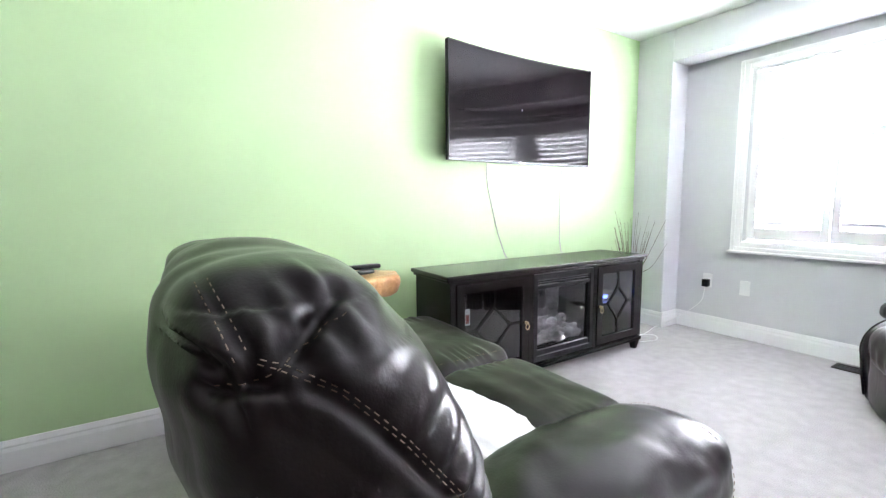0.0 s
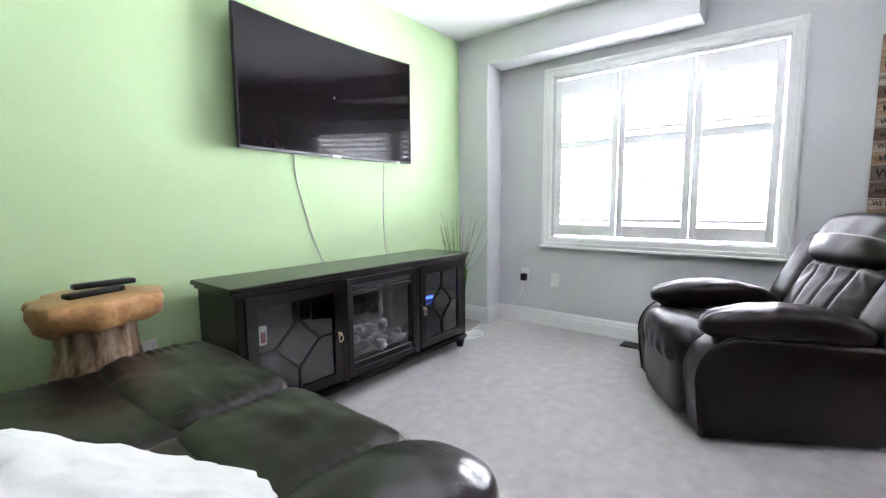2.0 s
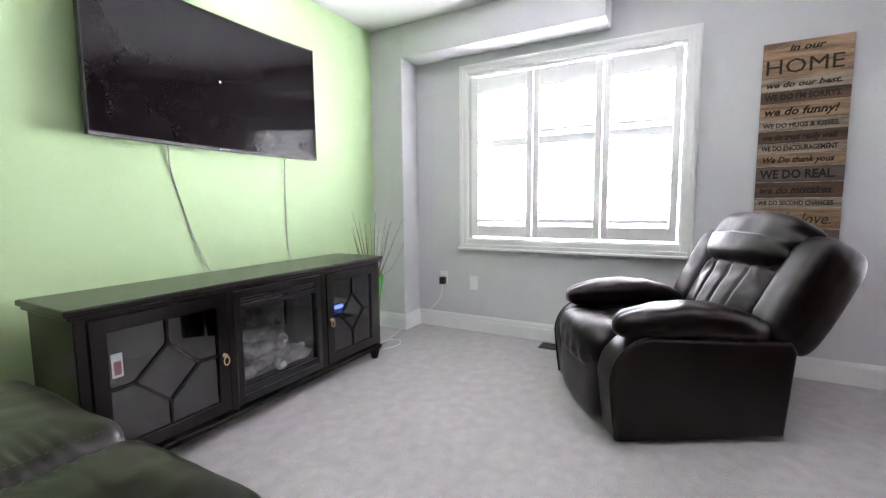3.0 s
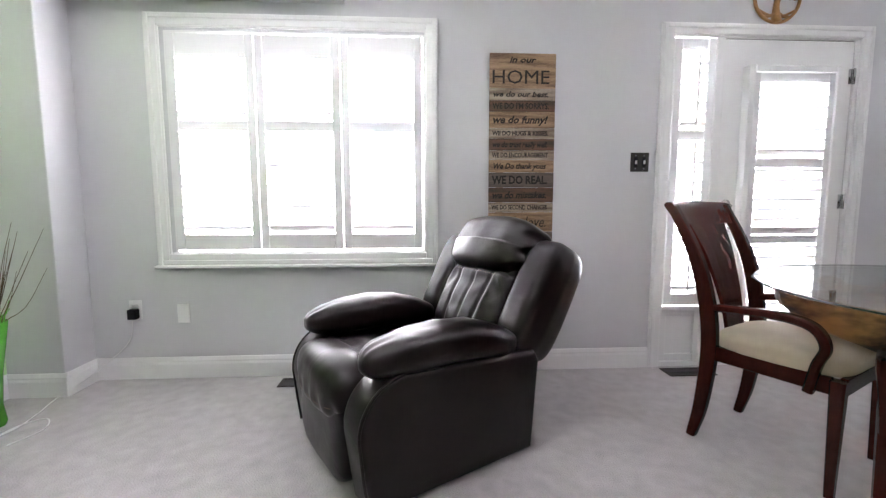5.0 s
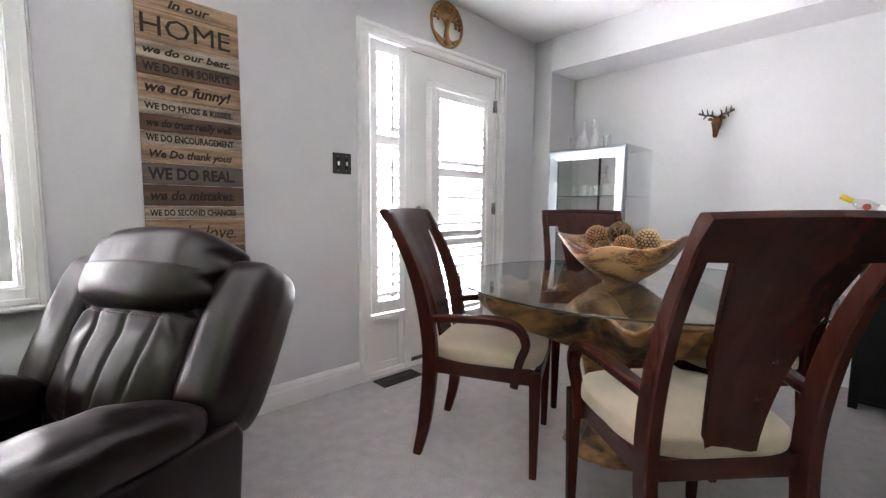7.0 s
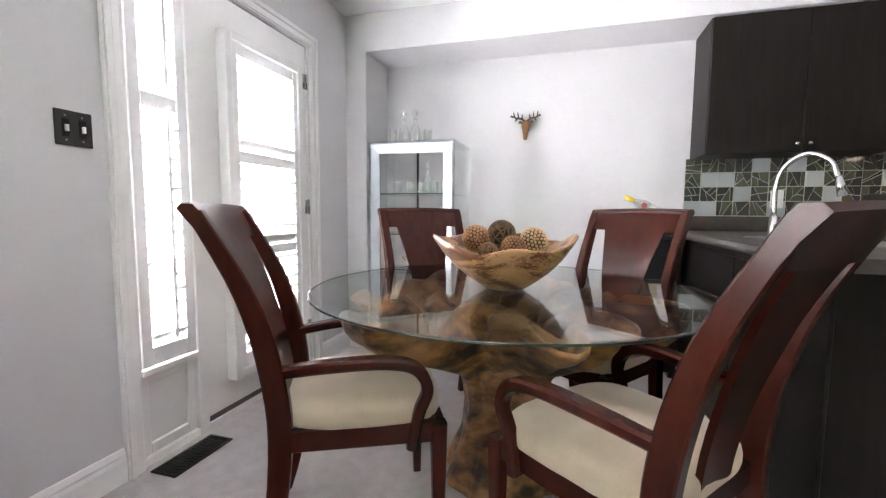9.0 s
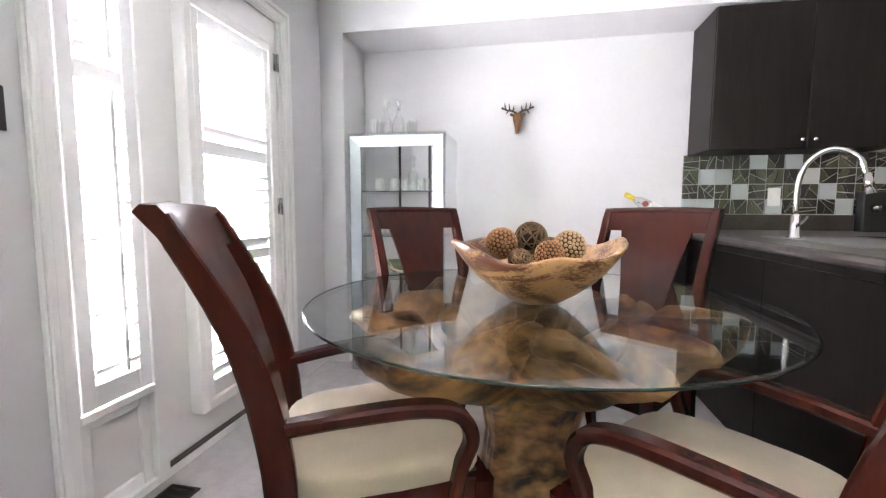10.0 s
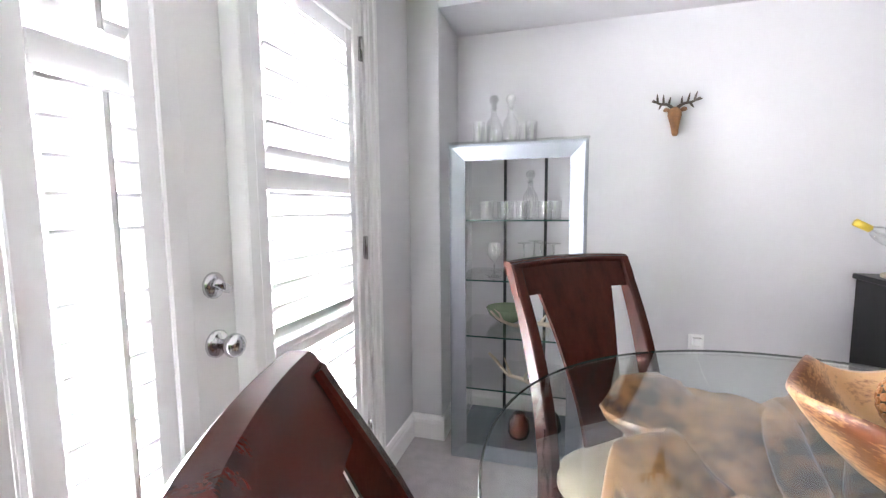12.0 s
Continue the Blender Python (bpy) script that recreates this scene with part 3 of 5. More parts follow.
# ---- fireplace console ----
def console():
    c = thing("fireplace_console", pose(0, 0, 0), "black-brown wooden media console with an electric fireplace and two glass doors", "console")
    bm = bmesh.new()
    for x0, x1 in ((1.775, 1.80), (2.335, 2.358), (2.912, 2.935), (3.412, 3.437)):
        box(x0, x1, 2.445, 2.80, 0.09, 0.662, bm=bm)
    box(1.80, 3.412, 2.785, 2.80, 0.09, 0.662, bm=bm)
    box(1.7745, 3.4375, 2.445, 2.785, 0.075, 0.098, bm=bm)
    box(1.80, 3.412, 2.446, 2.785, 0.64, 0.6615, bm=bm)
    part("body", bm, BLACKWOOD, c)
    part("top", box(1.745, 3.463, 2.412, 2.812, 0.675, 0.698, 0.006), BLACKWOOD, c)
    part("top_moulding", box(1.757, 3.451, 2.424, 2.805, 0.658, 0.6755, 0.006), BLACKWOOD, c)
    part("base_moulding", box(1.762, 3.45, 2.424, 2.80, 0.066, 0.094, 0.007), BLACKWOOD, c)
    for x in (1.80, 3.41):
        for y in (2.46, 2.77):
            part("foot", sweep([(x, y, 0.0), (x, y, 0.03), (x, y, 0.068)], [0.035, 0.045, 0.06], [0.035, 0.045, 0.06]), BLACKWOOD, c)
    for x in (2.346, 2.924, 1.79, 3.424):
        part("pilaster", box(x - 0.018, x + 0.018, 2.432, 2.446, 0.098, 0.656, 0.003), BLACKWOOD, c)
    for x0, x1, side in ((1.812, 2.325, 1), (2.947, 3.402, -1)):
        z0, z1, w = 0.112, 0.645, 0.052
        d = part("door", upright(ring(x0, x1, z0, z1, w, 0.0, 0.02), 2.448), BLACKWOOD, c)
        a, b, e, f = x0 + w, x1 - w, z0 + w, z1 - w
        part("pane", box(a, b, 2.440, 2.443, e, f), SMOKED, d)
        mid, q = (a + b) / 2, (f - e) / 4
        u, v, s = b - (b - a) * 0.20, a + (b - a) * 0.20, (e + f) / 2
        bars = [((mid, e), (mid, e + q * 0.9)), ((mid, f), (mid, f - q * 0.9)), ((mid, e + q * 0.9), (u, s)), ((mid, e + q * 0.9), (v, s)), ((mid, f - q * 0.9), (u, s)), ((mid, f - q * 0.9), (v, s)), ((u, s), (b, s)), ((v, s), (a, s))]
        for p, r in bars:
            part("glazing_bar", sweep([(p[0], 2.436, p[1]), (r[0], 2.436, r[1])], 0.008, 0.011, (0, 1, 0)), BLACKWOOD, d)
        hx = x1 - 0.026 if side > 0 else x0 + 0.026
        bm = lathe([(0, 0), (0.009, 0), (0.009, 0.004), (0.005, 0.008), (0.008, 0.016), (0, 0.018)], 16, m=pose(hx, 2.428, 0.375, 90))
        tube([(hx + 0.013 * math.cos(t), 2.412, 0.352 + 0.018 * math.sin(t)) for t in np.linspace(0, math.tau, 17)[:-1]], 0.0025, 6, bm, closed=True)
        part("ring_pull", bm, BRASS, d, "small aged brass ring pull", True)
        part("shelf", box(x0 + 0.012, x1 - 0.012, 2.50, 2.78, 0.36, 0.372), BLACKWOOD, c)
    # fireplace insert
    part("insert_frame", upright(ring(2.366, 2.904, 0.112, 0.648, 0.032, 0.0, 0.018), 2.448), PLASTIC, c)
    part("lower_panel", box(2.398, 2.872, 2.436, 2.46, 0.144, 0.178, 0.003, 1), PLASTIC, c)
    part("hood_rail", box(2.398, 2.872, 2.434, 2.46, 0.555, 0.575, 0.003, 1), PLASTIC, c)
    for z in (0.585, 0.598, 0.611):
        part("vent_slat", box(2.40, 2.87, 2.436, 2.46, z, z + 0.007, 0.002, 1), PLASTIC, c)
    part("fire_glass", box(2.398, 2.872, 2.452, 2.455, 0.175, 0.555), SMOKED, c)
    part("firebox", box(2.40, 2.87, 2.70, 2.71, 0.176, 0.554, bm=box(2.40, 2.87, 2.521, 2.70, 0.176, 0.186)), ASH, c)
    rnd = random.Random(5)
    for k in range(16):
        x, y, z = rnd.uniform(2.45, 2.82), rnd.uniform(2.50, 2.62), 0.20 + rnd.uniform(0, 0.12) * (1 if k > 6 else 0.3)
        ln, an = rnd.uniform(0.05, 0.11), rnd.uniform(-50, 50)
        pts = [(t * ln, 0.008 * math.sin(t * 3 + k), 0.012 * math.cos(t * 4 + k)) for t in np.linspace(-1, 1, 7)]
        part("log", tube(pts, [0.014, 0.024, 0.029, 0.025, 0.029, 0.024, 0.012], 7, m=pose(x, y, z, 0, an * 0.5, an)), ASH, c, "pale grey imitation fire log", True)
    box_ = thing("media_box", pose(3.17, 2.58, 0.373), "black media box with a blue lit display inside the console", "electronics")
    part("case", box(-0.12, 0.12, -0.03, 0.14, 0, 0.05, 0.004), PLASTIC, box_)
    part("display", box(-0.035, 0.035, -0.032, -0.0305, 0.014, 0.034), BLUE, box_, "glowing blue digits")
    tag = thing("hang_tag", pose(1.905, 2.466, 0.46), "small white paper tag inside the glass door", "tag")
    part("paper", box(-0.018, 0.018, 0, 0.002, -0.05, 0.04), WHITE, tag)
    part("print", box(-0.012, 0.012, -0.0014, -0.0004, -0.04, 0.01), RUST, tag)


console()

# ---- leather seats ----
def stitches(pts, parent, name="stitching", r=0.0011, dash=0.008, gap=0.0025):
    """A row of thread dashes along a path."""
    bm = bmesh.new()
    left, on, run = dash, True, []
    for a, b in zip(pts, pts[1:]):
        n = max(1, int((b - a).length / 0.003))
        for k in range(n):
            p = a.lerp(b, k / n)
            if on:
                run.append(p)
            left -= (b - a).length / n
            if left <= 0:
                if on and len(run) > 1:
                    tube([run[0], run[-1]], r, 5, bm)
                run, on = [], not on
                left = dash if on else gap
    part(name, bm, THREAD, parent, "tan contrast stitching")


def near_line(line, y, z):
    """The signed distance from (y, z) to a polyline, and how far along it the nearest point lies."""
    best, run = (9.0, 0.0), 0.0
    for (ay, az), (by, bz) in zip(line, line[1:]):
        dy, dz = by - ay, bz - az
        ln = math.hypot(dy, dz)
        t = max(0.0, min(1.0, ((y - ay) * dy + (z - az) * dz) / ln ** 2))
        ey, ez = y - ay - dy * t, z - az - dz * t
        d = math.hypot(ey, ez)
        if d < abs(best[0]):
            best = (math.copysign(d, dy * ez - dz * ey), run + ln * t)
        run += ln
    return best


def bell(d, w):
    return math.exp(-(d / w) ** 2)


def recliner():
    r = thing("recliner", pose(3.55, 0.787, 0, 0, 0, 30.7), "dark brown leather recliner armchair with pillow arms and a padded headrest", "armchair")
    front = arc(0.19, 0.285, 0.19, -12, 84, 10)
    side = [(-0.39, 0.02), (0.345, 0.02), *front, (0.10, 0.468), (-0.40, 0.440), (-0.425, 0.40)]
    for s in (-1, 1):
        off = 0.05 * (s > 0)
        x0, x1 = sorted((s * 0.262, s * 0.425 - off))
        panel = part("side_panel", prism(side, x0, x1, 0.020, 4), LEATHER, r, "", True)
        part("welt", tube([(s * 0.413 - off, y, z) for y, z in [(0.35, 0.03), (0.366, 0.14), *front, (0.05, 0.462)]], 0.006, 8), LEATHER, panel, "", True)

        def arm(q):
            u = q.y / 0.33
            fold = 0.008 * math.sin(math.atan2(q.z, q.x) * 9 + 2) * max(0.0, u - 0.55) * 2 + 0.004 * math.sin(q.y * 46 + q.x * 20) * (q.z > 0)
            return Vector((q.x * (1 + fold * 3), q.y, q.z * (1 + fold * 6) + 0.018 * (1 - u * u) - 0.045 * max(0.0, -u - 0.1)))
        at = pose(s * 0.335 - off, 0.0, 0.512, -1)
        part("arm_pad", soft((0.215, 0.68, 0.155), at, 2.7, 26, 0.005, 9, seed=s * 3, bend=arm), LEATHER, r, "puffed arm pad", True)
    part("seat", soft((0.535, 0.60, 0.20), pose(0, 0.10, 0.365, 3), 3.2, 20, 0.006, 7, bend=lambda q: q - Vector((0, 0, 0.012 * bell(q.y - 0.12, 0.02) + 0.004 * math.sin(q.x * 60) * bell(q.y - 0.14, 0.05)))), LEATHER, r, "", True)
    part("front_roll", soft((0.53, 0.23, 0.25), pose(0, 0.312, 0.355), 2.6, 24, 0.004, 8, seed=4, bend=lambda q: q + Vector((0, 0.005 * math.sin(q.x * 70 + 4 * q.z) * bell(q.z + 0.05, 0.05), 0))), LEATHER, r, "", True)
    part("footrest", soft((0.53, 0.13, 0.36), pose(0, 0.328, 0.19), 4.5, 12, 0.004, 8, seed=2), LEATHER, r, "", True)
    stitches([pose(0, 0.312, 0.355) @ soft_at(Vector((x, 0.9, -0.35)), (0.535, 0.235, 0.255), 2.6) for x in np.linspace(-0.9, 0.9, 20)], r)
    part("under_frame", box(-0.25, 0.25, -0.33, 0.30, 0.0, 0.12), PLASTIC, r)
    part("pivot", box(-0.27, 0.23, -0.42, -0.30, 0.12, 0.46, 0.02), PLASTIC, r)
    lean = pose(-0.015, -0.35, 0.42, 29)
    back = part("backrest", soft((0.64, 0.13, 0.50), lean @ pose(0, -0.085, 0.27), 5, 9, 0.003, 6), LEATHER, r, "", True)

    def padded(q):
        # sewn channels under a stitched lumbar band, crumpled at its ends
        f = max(0.0, min(1.0, q.y / 0.04))
        dip = sum(0.008 * bell(q.x - x * (1 + 0.5 * q.z), 0.010) for x in (-0.11, 0.0, 0.11)) * (q.z < 0.105)
        band = 0.009 * bell(q.z - 0.10, 0.008) + 0.009 * bell(q.z - 0.15, 0.008) + 0.03 * bell(q.z - 0.04, 0.05) * bell(q.x, 0.22) * 0.3 + 0.035 * max(0.0, min(1.0, (q.z - 0.15) / 0.05))
        fold = 0.008 * math.sin(q.z * 50 + abs(q.x) * 60) * bell(abs(q.x) - 0.19, 0.045) * bell(q.z - 0.10, 0.09)
        return q + Vector((0, f * (0.012 * math.cos(q.x * 6) - dip - band + fold), 0))
    pad = part("back_pad", soft((0.48, 0.19, 0.50), lean @ pose(0, 0.0, 0.205), 4.2, 62, 0.003, 9, padded, seed=3), LEATHER, back, "sewn channels and a lumbar band", True)
    for z in (0.092, 0.158):
        stitches([lean @ pose(0, 0.0, 0.205) @ (padded(soft_at(Vector((x, 1, z / 0.25)), (0.49, 0.19, 0.50), 4.2)) + Vector((0, 0.002, 0))) for x in np.linspace(-0.6, 0.6, 30)], pad, r=0.0008)

    def pillow(q):
        end = max(0.0, abs(q.x) - 0.17) / 0.09
        fold = 0.006 * math.sin(q.z * 75 + q.y * 30) * end + 0.0025 * math.sin(q.x * 38 + 14 * q.z) * bell(q.z - 0.02, 0.09)
        return Vector((q.x * (1 + 0.05 * end * math.sin(q.z * 75)), q.y + (fold if q.y > 0 else 0) + 0.02 * math.cos(q.x * 5) * (q.z < 0), q.z + 0.006 * math.cos(q.x * 9)))
    part("headrest", soft((0.53, 0.26, 0.295), lean @ pose(0, 0.014, 0.452, -4), 3.7, 44, 0.003, 6, pillow, seed=7), LEATHER, back, "creased headrest cushion", True)
    for s in (-1, 1):
        at = lean @ pose(s * 0.318, -0.055, 0.262, 0, s * 2)
        part("wing", soft((0.185, 0.27, 0.515), at, 4.6, 24, 0.003, 7, seed=s, bend=lambda q: Vector((q.x * (1 - 0.25 * max(0.0, -q.y) / 0.135), q.y, q.z + 0.10 * max(0.0, -q.z) * q.y))), LEATHER, back, "", True)


recliner()


def loveseat():
    s = thing("loveseat", pose(1.085, 1.70, 0, 0, 0, -90), "black leather reclining loveseat with puffed cushions and tan stitching", "sofa")
    part("base", box(-0.74, 0.70, -0.40, 0.44, 0.03, 0.30, 0.03, 3), LEATHER, s, "", True)

    def gathered(q):
        # short puckers along the sewn ends and long shallow folds across
        e = bell(abs(q.x) - 0.27, 0.06)
        fold = 0.004 * math.sin(q.y * 120 + 6 * math.sin(q.y * 19)) * e + 0.005 * noise.noise(Vector((q.x * 4, q.y * 17, q.x + 3)))
        return q + Vector((0, 0, fold if q.z > 0 else 0))
    for k, (x0, x1, up) in enumerate(((-0.755, -0.085, 0.03), (-0.085, 0.41, 0.02))):
        c, w = (x0 + x1) / 2, x1 - x0
        part("seat", soft((w + 0.015, 0.66, 0.23), pose(c, 0.06, 0.375 + up * 0.5, -1), 7, 44, 0.006, 5, gathered, seed=k), LEATHER, s, "", True)
        roll = part("front_roll", soft((w + 0.02, 0.37, 0.26), pose(c, 0.375, 0.370 + up), 6.5, 48, 0.006, 5, gathered, seed=k + 5), LEATHER, s, "", True)
        stitches([pose(c, 0.375, 0.370 + up) @ soft_at(Vector((0.93, v, 1)), (w + 0.023, 0.373, 0.264), 6.5) for v in np.linspace(-0.85, 0.85, 24)], roll, r=0.0007)
        part("footrest", soft((w, 0.12, 0.34), pose(c, 0.47, 0.20), 4.5, 8, 0.004, 8, seed=k), LEATHER, s, "", True)

    def lean(q):
        # gathers along the seams
        g = 0.0035 * math.sin(q.y * 150 + 9 * q.z) * math.exp(-((q.z - 0.02) / 0.06) ** 2) + 0.003 * math.sin(q.z * 110) * math.exp(-((q.y - 0.11) / 0.04) ** 2)
        return Vector((q.x * (1 + g * 2.6), q.y - 0.30 * (q.z + 0.1) + 0.10 * q.z * q.z, q.z))
    # seams on the end of the back cushion, as (y, z)
    hem = [(-0.445, 0.905), (-0.374, 0.872), (-0.311, 0.807), (-0.243, 0.72), (-0.20, 0.62), (-0.18, 0.50)]
    tuck = [(-0.345, 0.962), (-0.384, 0.936), (-0.438, 0.902), (-0.471, 0.897), (-0.50, 0.889)]
    rib = [(-0.482, 0.985), (-0.478, 0.975), (-0.465, 0.945), (-0.452, 0.906)]

    def sewn(bm):
        """Sinks the seams into the cushion's end and raises the gathers that fan out from them."""
        bm.normal_update()
        moves = []
        for v in bm.verts:
            w = max(0.0, min(1.0, (v.co.x - 0.42) / 0.14))
            if not w:
                moves.append(0.0)
                continue
            y, z = v.co.y, v.co.z
            dh, sh = near_line(hem, y, z)
            dt, st = near_line(tuck, y, z)
            dr, sr = near_line(rib, y, z)
            out = max(0.0, dh)
            n = noise.noise(Vector((sh * 9, z * 3, 1)))
            m = -0.014 * bell(dh, 0.010) - 0.016 * (dh < 0) * min(1.0, -dh / 0.04) * (z < 0.92)
            m += (0.0075 + 0.004 * n) * math.sin(sh * 105 + 5 * n) * min(1.0, out / 0.012) * math.exp(-(out / 0.10) ** 1.6) * (z < 0.95)
            m += -0.015 * bell(dt, 0.010) + 0.0045 * math.sin(st * 150 + 2 * n) * bell(abs(dt) - 0.025, 0.022)
            m += -0.007 * bell(dr, 0.008) + 0.002 * math.sin(sr * 130) * bell(dr, 0.05)
            m += 0.006 * noise.noise(Vector((y * 5, z * 21 + y * 9, 4))) * (z > 0.9) + 0.012 * bell(dh - 0.07, 0.06)
            moves.append(m * w)
        for v, m in zip(bm.verts, moves):
            v.co += v.normal * m
        return bm

    def on_end(pts, line, lift):
        """Points along a (y, z) line, shifted sideways by lift, laid on the cushion's end."""
        out = []
        for (ay, az), (by, bz) in zip(line, line[1:]):
            ln = math.hypot(by - ay, bz - az)
            for k in range(8):
                y = ay + (by - ay) * k / 8 - (bz - az) / ln * lift
                z = az + (bz - az) * k / 8 + (by - ay) / ln * lift
                d = (pts[:, 1] - y) ** 2 + (pts[:, 2] - z) ** 2
                near = np.argsort(d)[:4]
                out.append(Vector((float(np.average(pts[near, 0], weights=1 / (d[near] + 1e-6))) + 0.0012, y, z)))
        return out
    for k, (x0, x1) in enumerate(((-0.755, -0.06), (-0.06, 0.70))):
        c, w = (x0 + x1) / 2, x1 - x0
        m = pose(c, -0.266, 0.61 if k else 0.585)
        size = (w + 0.01, 0.39, 0.80 if k else 0.76)
        bm = soft(size, m, 3.0, 88 if k else 40, 0.010, 5, lean, seed=k * 2)
        if k:
            sewn(bm)
            end = np.array([v.co[:] for v in bm.verts if v.co.x > 0.45 and v.normal.x > 0.1])
        back = part("backrest", bm, LEATHER, s, "puffed back cushion", True)
        if k:
            for line, lifts in ((hem, (0.007, 0.013)), (tuck, (0.009,)), (rib, (-0.007, 0.007))):
                for lift in lifts:
                    stitches(on_end(end, line, lift), back, r=0.0008)
    pad = pose(0.592, 0.165, 0.508)
    part("side_panel", prism([(-0.42, 0.03), (0.42, 0.03), *arc(0.30, 0.36, 0.16, -10, 80), (-0.2, 0.53), (-0.42, 0.50)], 0.43, 0.725, 0.04, 4), LEATHER, s, "", True)
    arm = part("arm_pad", soft((0.315, 0.67, 0.25), pad, 2.6, 30, 0.009, 8, seed=11), LEATHER, s, "puffed arm with gathered front", True)
    for v in (0.78,):
        stitches([pad @ soft_at(Vector((math.sin(a), v, math.cos(a))), (0.32, 0.678, 0.255), 2.6) for a in np.linspace(-1.9, 1.9, 40)], arm, r=0.0007)


loveseat()
pu = Vector((0.42, -0.28, -0.24)).normalized()
pn = Vector((0.30, -0.30, 0.90))
pn = (pn - pu * pn.dot(pu)).normalized()
pw = pn.cross(pu)
pil = thing("throw_pillow", Matrix.Translation((1.165, 1.395, 0.490)) @ Matrix((pu, pw, pn)).transposed().to_4x4(), "white throw pillow with a black back on the loveseat", "pillow")
bm = soft((0.84, 0.30, 0.17), Matrix(), 2.8, 44, 0.013, 22, bend=lambda q: Vector((q.x * (1 + 1.2 * abs(q.y)), q.y * (1 + 0.6 * abs(q.x)), q.z * (1 - 2.2 * abs(q.x * q.y) * 4))))
low = bm.copy()
bmesh.ops.delete(bm, geom=[f for f in bm.faces if f.calc_center_median().z < 0.035], context="FACES")
bmesh.ops.delete(low, geom=[f for f in low.faces if f.calc_center_median().z >= 0.035], context="FACES")
part("front_cover", bm, PILLOW, pil, "white woven cover", True)
part("back_cover", low, BLACKCLOTH, pil, "black cloth back", True)

# ---- dining chairs ----
def dining_chair(arms):
    k = 0.0 if arms else 0.03
    c = thing("dining_chair", pose(0, 0, 0), "red-brown wooden dining armchair with a cream padded seat" if arms else "red-brown wooden dining side chair with a cream padded seat", "chair", "chairs round the dining table")
    d, top = (0.05, -0.41) if arms else (0.045, -0.36)
    hw = 0.225
    rail = smooth_path([(0, -0.27 + k, 0), (0, -0.235 + k, 0.16), (0, -0.212 + k, 0.42), (0, -0.232 + k, 0.62), (0, -0.29 + k, 0.82), (0, top + 0.012, 1.03)], 4)

    def ry(z):
        for a, b in zip(rail, rail[1:]):
            if a.z <= z <= b.z:
                return a.y + (b.y - a.y) * (z - a.z) / (b.z - a.z)
        return rail[-1].y
    for s in (-1, 1):
        n = len(rail)
        pts = [Vector((s * (hw - 0.012 + 0.012 * (p.z / 1.05) ** 2), p.y, p.z)) for p in rail]
        part("back_leg", sweep(pts, [0.034 + 0.004 * math.sin(3 * i / n) for i in range(n)], [0.036 + 0.028 * math.sin(math.pi * i / (n - 1)) for i in range(n)]), MAHOGANY, c, "", True)
        part("front_leg", sweep([(s * 0.228, 0.225 - k, 0.0), (s * 0.228, 0.225 - k, 0.2), (s * 0.228, 0.225 - k, 0.43)], [0.028, 0.036, 0.046], [0.028, 0.036, 0.046]), MAHOGANY, c, "", True)
        part("side_rail", sweep([(s * 0.213, -0.20 + k, 0.405), (s * 0.226, 0.205 - k, 0.405)], 0.024, 0.062, (1, 0, 0)), MAHOGANY, c)
    part("front_rail", sweep([(-0.205, 0.232 - k, 0.405), (0.205, 0.232 - k, 0.405)], 0.024, 0.062, (0, 1, 0)), MAHOGANY, c)
    part("back_rail", sweep([(-0.195, -0.205 + k, 0.405), (0.195, -0.205 + k, 0.405)], 0.024, 0.062, (0, 1, 0)), MAHOGANY, c)
    # crest rail: bowed, with a rolled upper edge
    bm = bmesh.new()
    cols = []
    for i in range(17):
        u = -1 + i / 8
        x, bow = u * (hw + 0.018), -0.028 * (1 - u * u)
        z1 = 1.052 + 0.006 * (1 - u * u)
        ring = [(ry(0.955) + bow + 0.017, 0.952), (ry(1.0) + bow + 0.018, 1.0), (top + bow + 0.024, z1 - 0.014), (top + bow + 0.012, z1), (top + bow - 0.014, z1 + 0.001), (top + bow - 0.026, z1 - 0.012), (ry(1.0) + bow - 0.018, 0.995), (ry(0.955) + bow - 0.017, 0.952)]
        cols.append([bm.verts.new((x, y, z)) for y, z in ring])
    for a, b in zip(cols, cols[1:]):
        for j in range(8):
            bm.faces.new((a[j], b[j], b[(j + 1) % 8], a[(j + 1) % 8]))
    bm.faces.new(cols[0])
    bm.faces.new(cols[-1])
    bmesh.ops.recalc_face_normals(bm, faces=bm.faces)
    part("crest_rail", bm, MAHOGANY, c, "", True)
    if not arms:
        part("crest_roll", tube([(u * (hw + 0.016), top + 0.016 - 0.028 * (1 - u * u), 1.036 + 0.006 * (1 - u * u)) for u in np.linspace(-1, 1, 17)], 0.013, 10), MAHOGANY, c, "", True)
    # splat: wide at the top, narrow at the seat
    bm = bmesh.new()
    rows = []
    for i in range(11):
        z = 0.44 + (0.958 - 0.44) * i / 10
        w = 0.070 + 0.080 * (i / 10) ** 1.5
        rows.append([bm.verts.new((x, ry(z) - 0.022 * min(1, i / 6) * (1 - (x / hw) ** 2) + t, z)) for x, t in ((-w, 0.008), (-w / 3, 0.0085), (w / 3, 0.0085), (w, 0.008), (w, -0.008), (w / 3, -0.0085), (-w / 3, -0.0085), (-w, -0.008))])
    for a, b in zip(rows, rows[1:]):
        for j in range(8):
            bm.faces.new((a[j], b[j], b[(j + 1) % 8], a[(j + 1) % 8]))
    bm.faces.new(rows[0])
    bm.faces.new(rows[-1])
    bmesh.ops.recalc_face_normals(bm, faces=bm.faces)
    part("splat", bm, MAHOGANY, c, "", False)
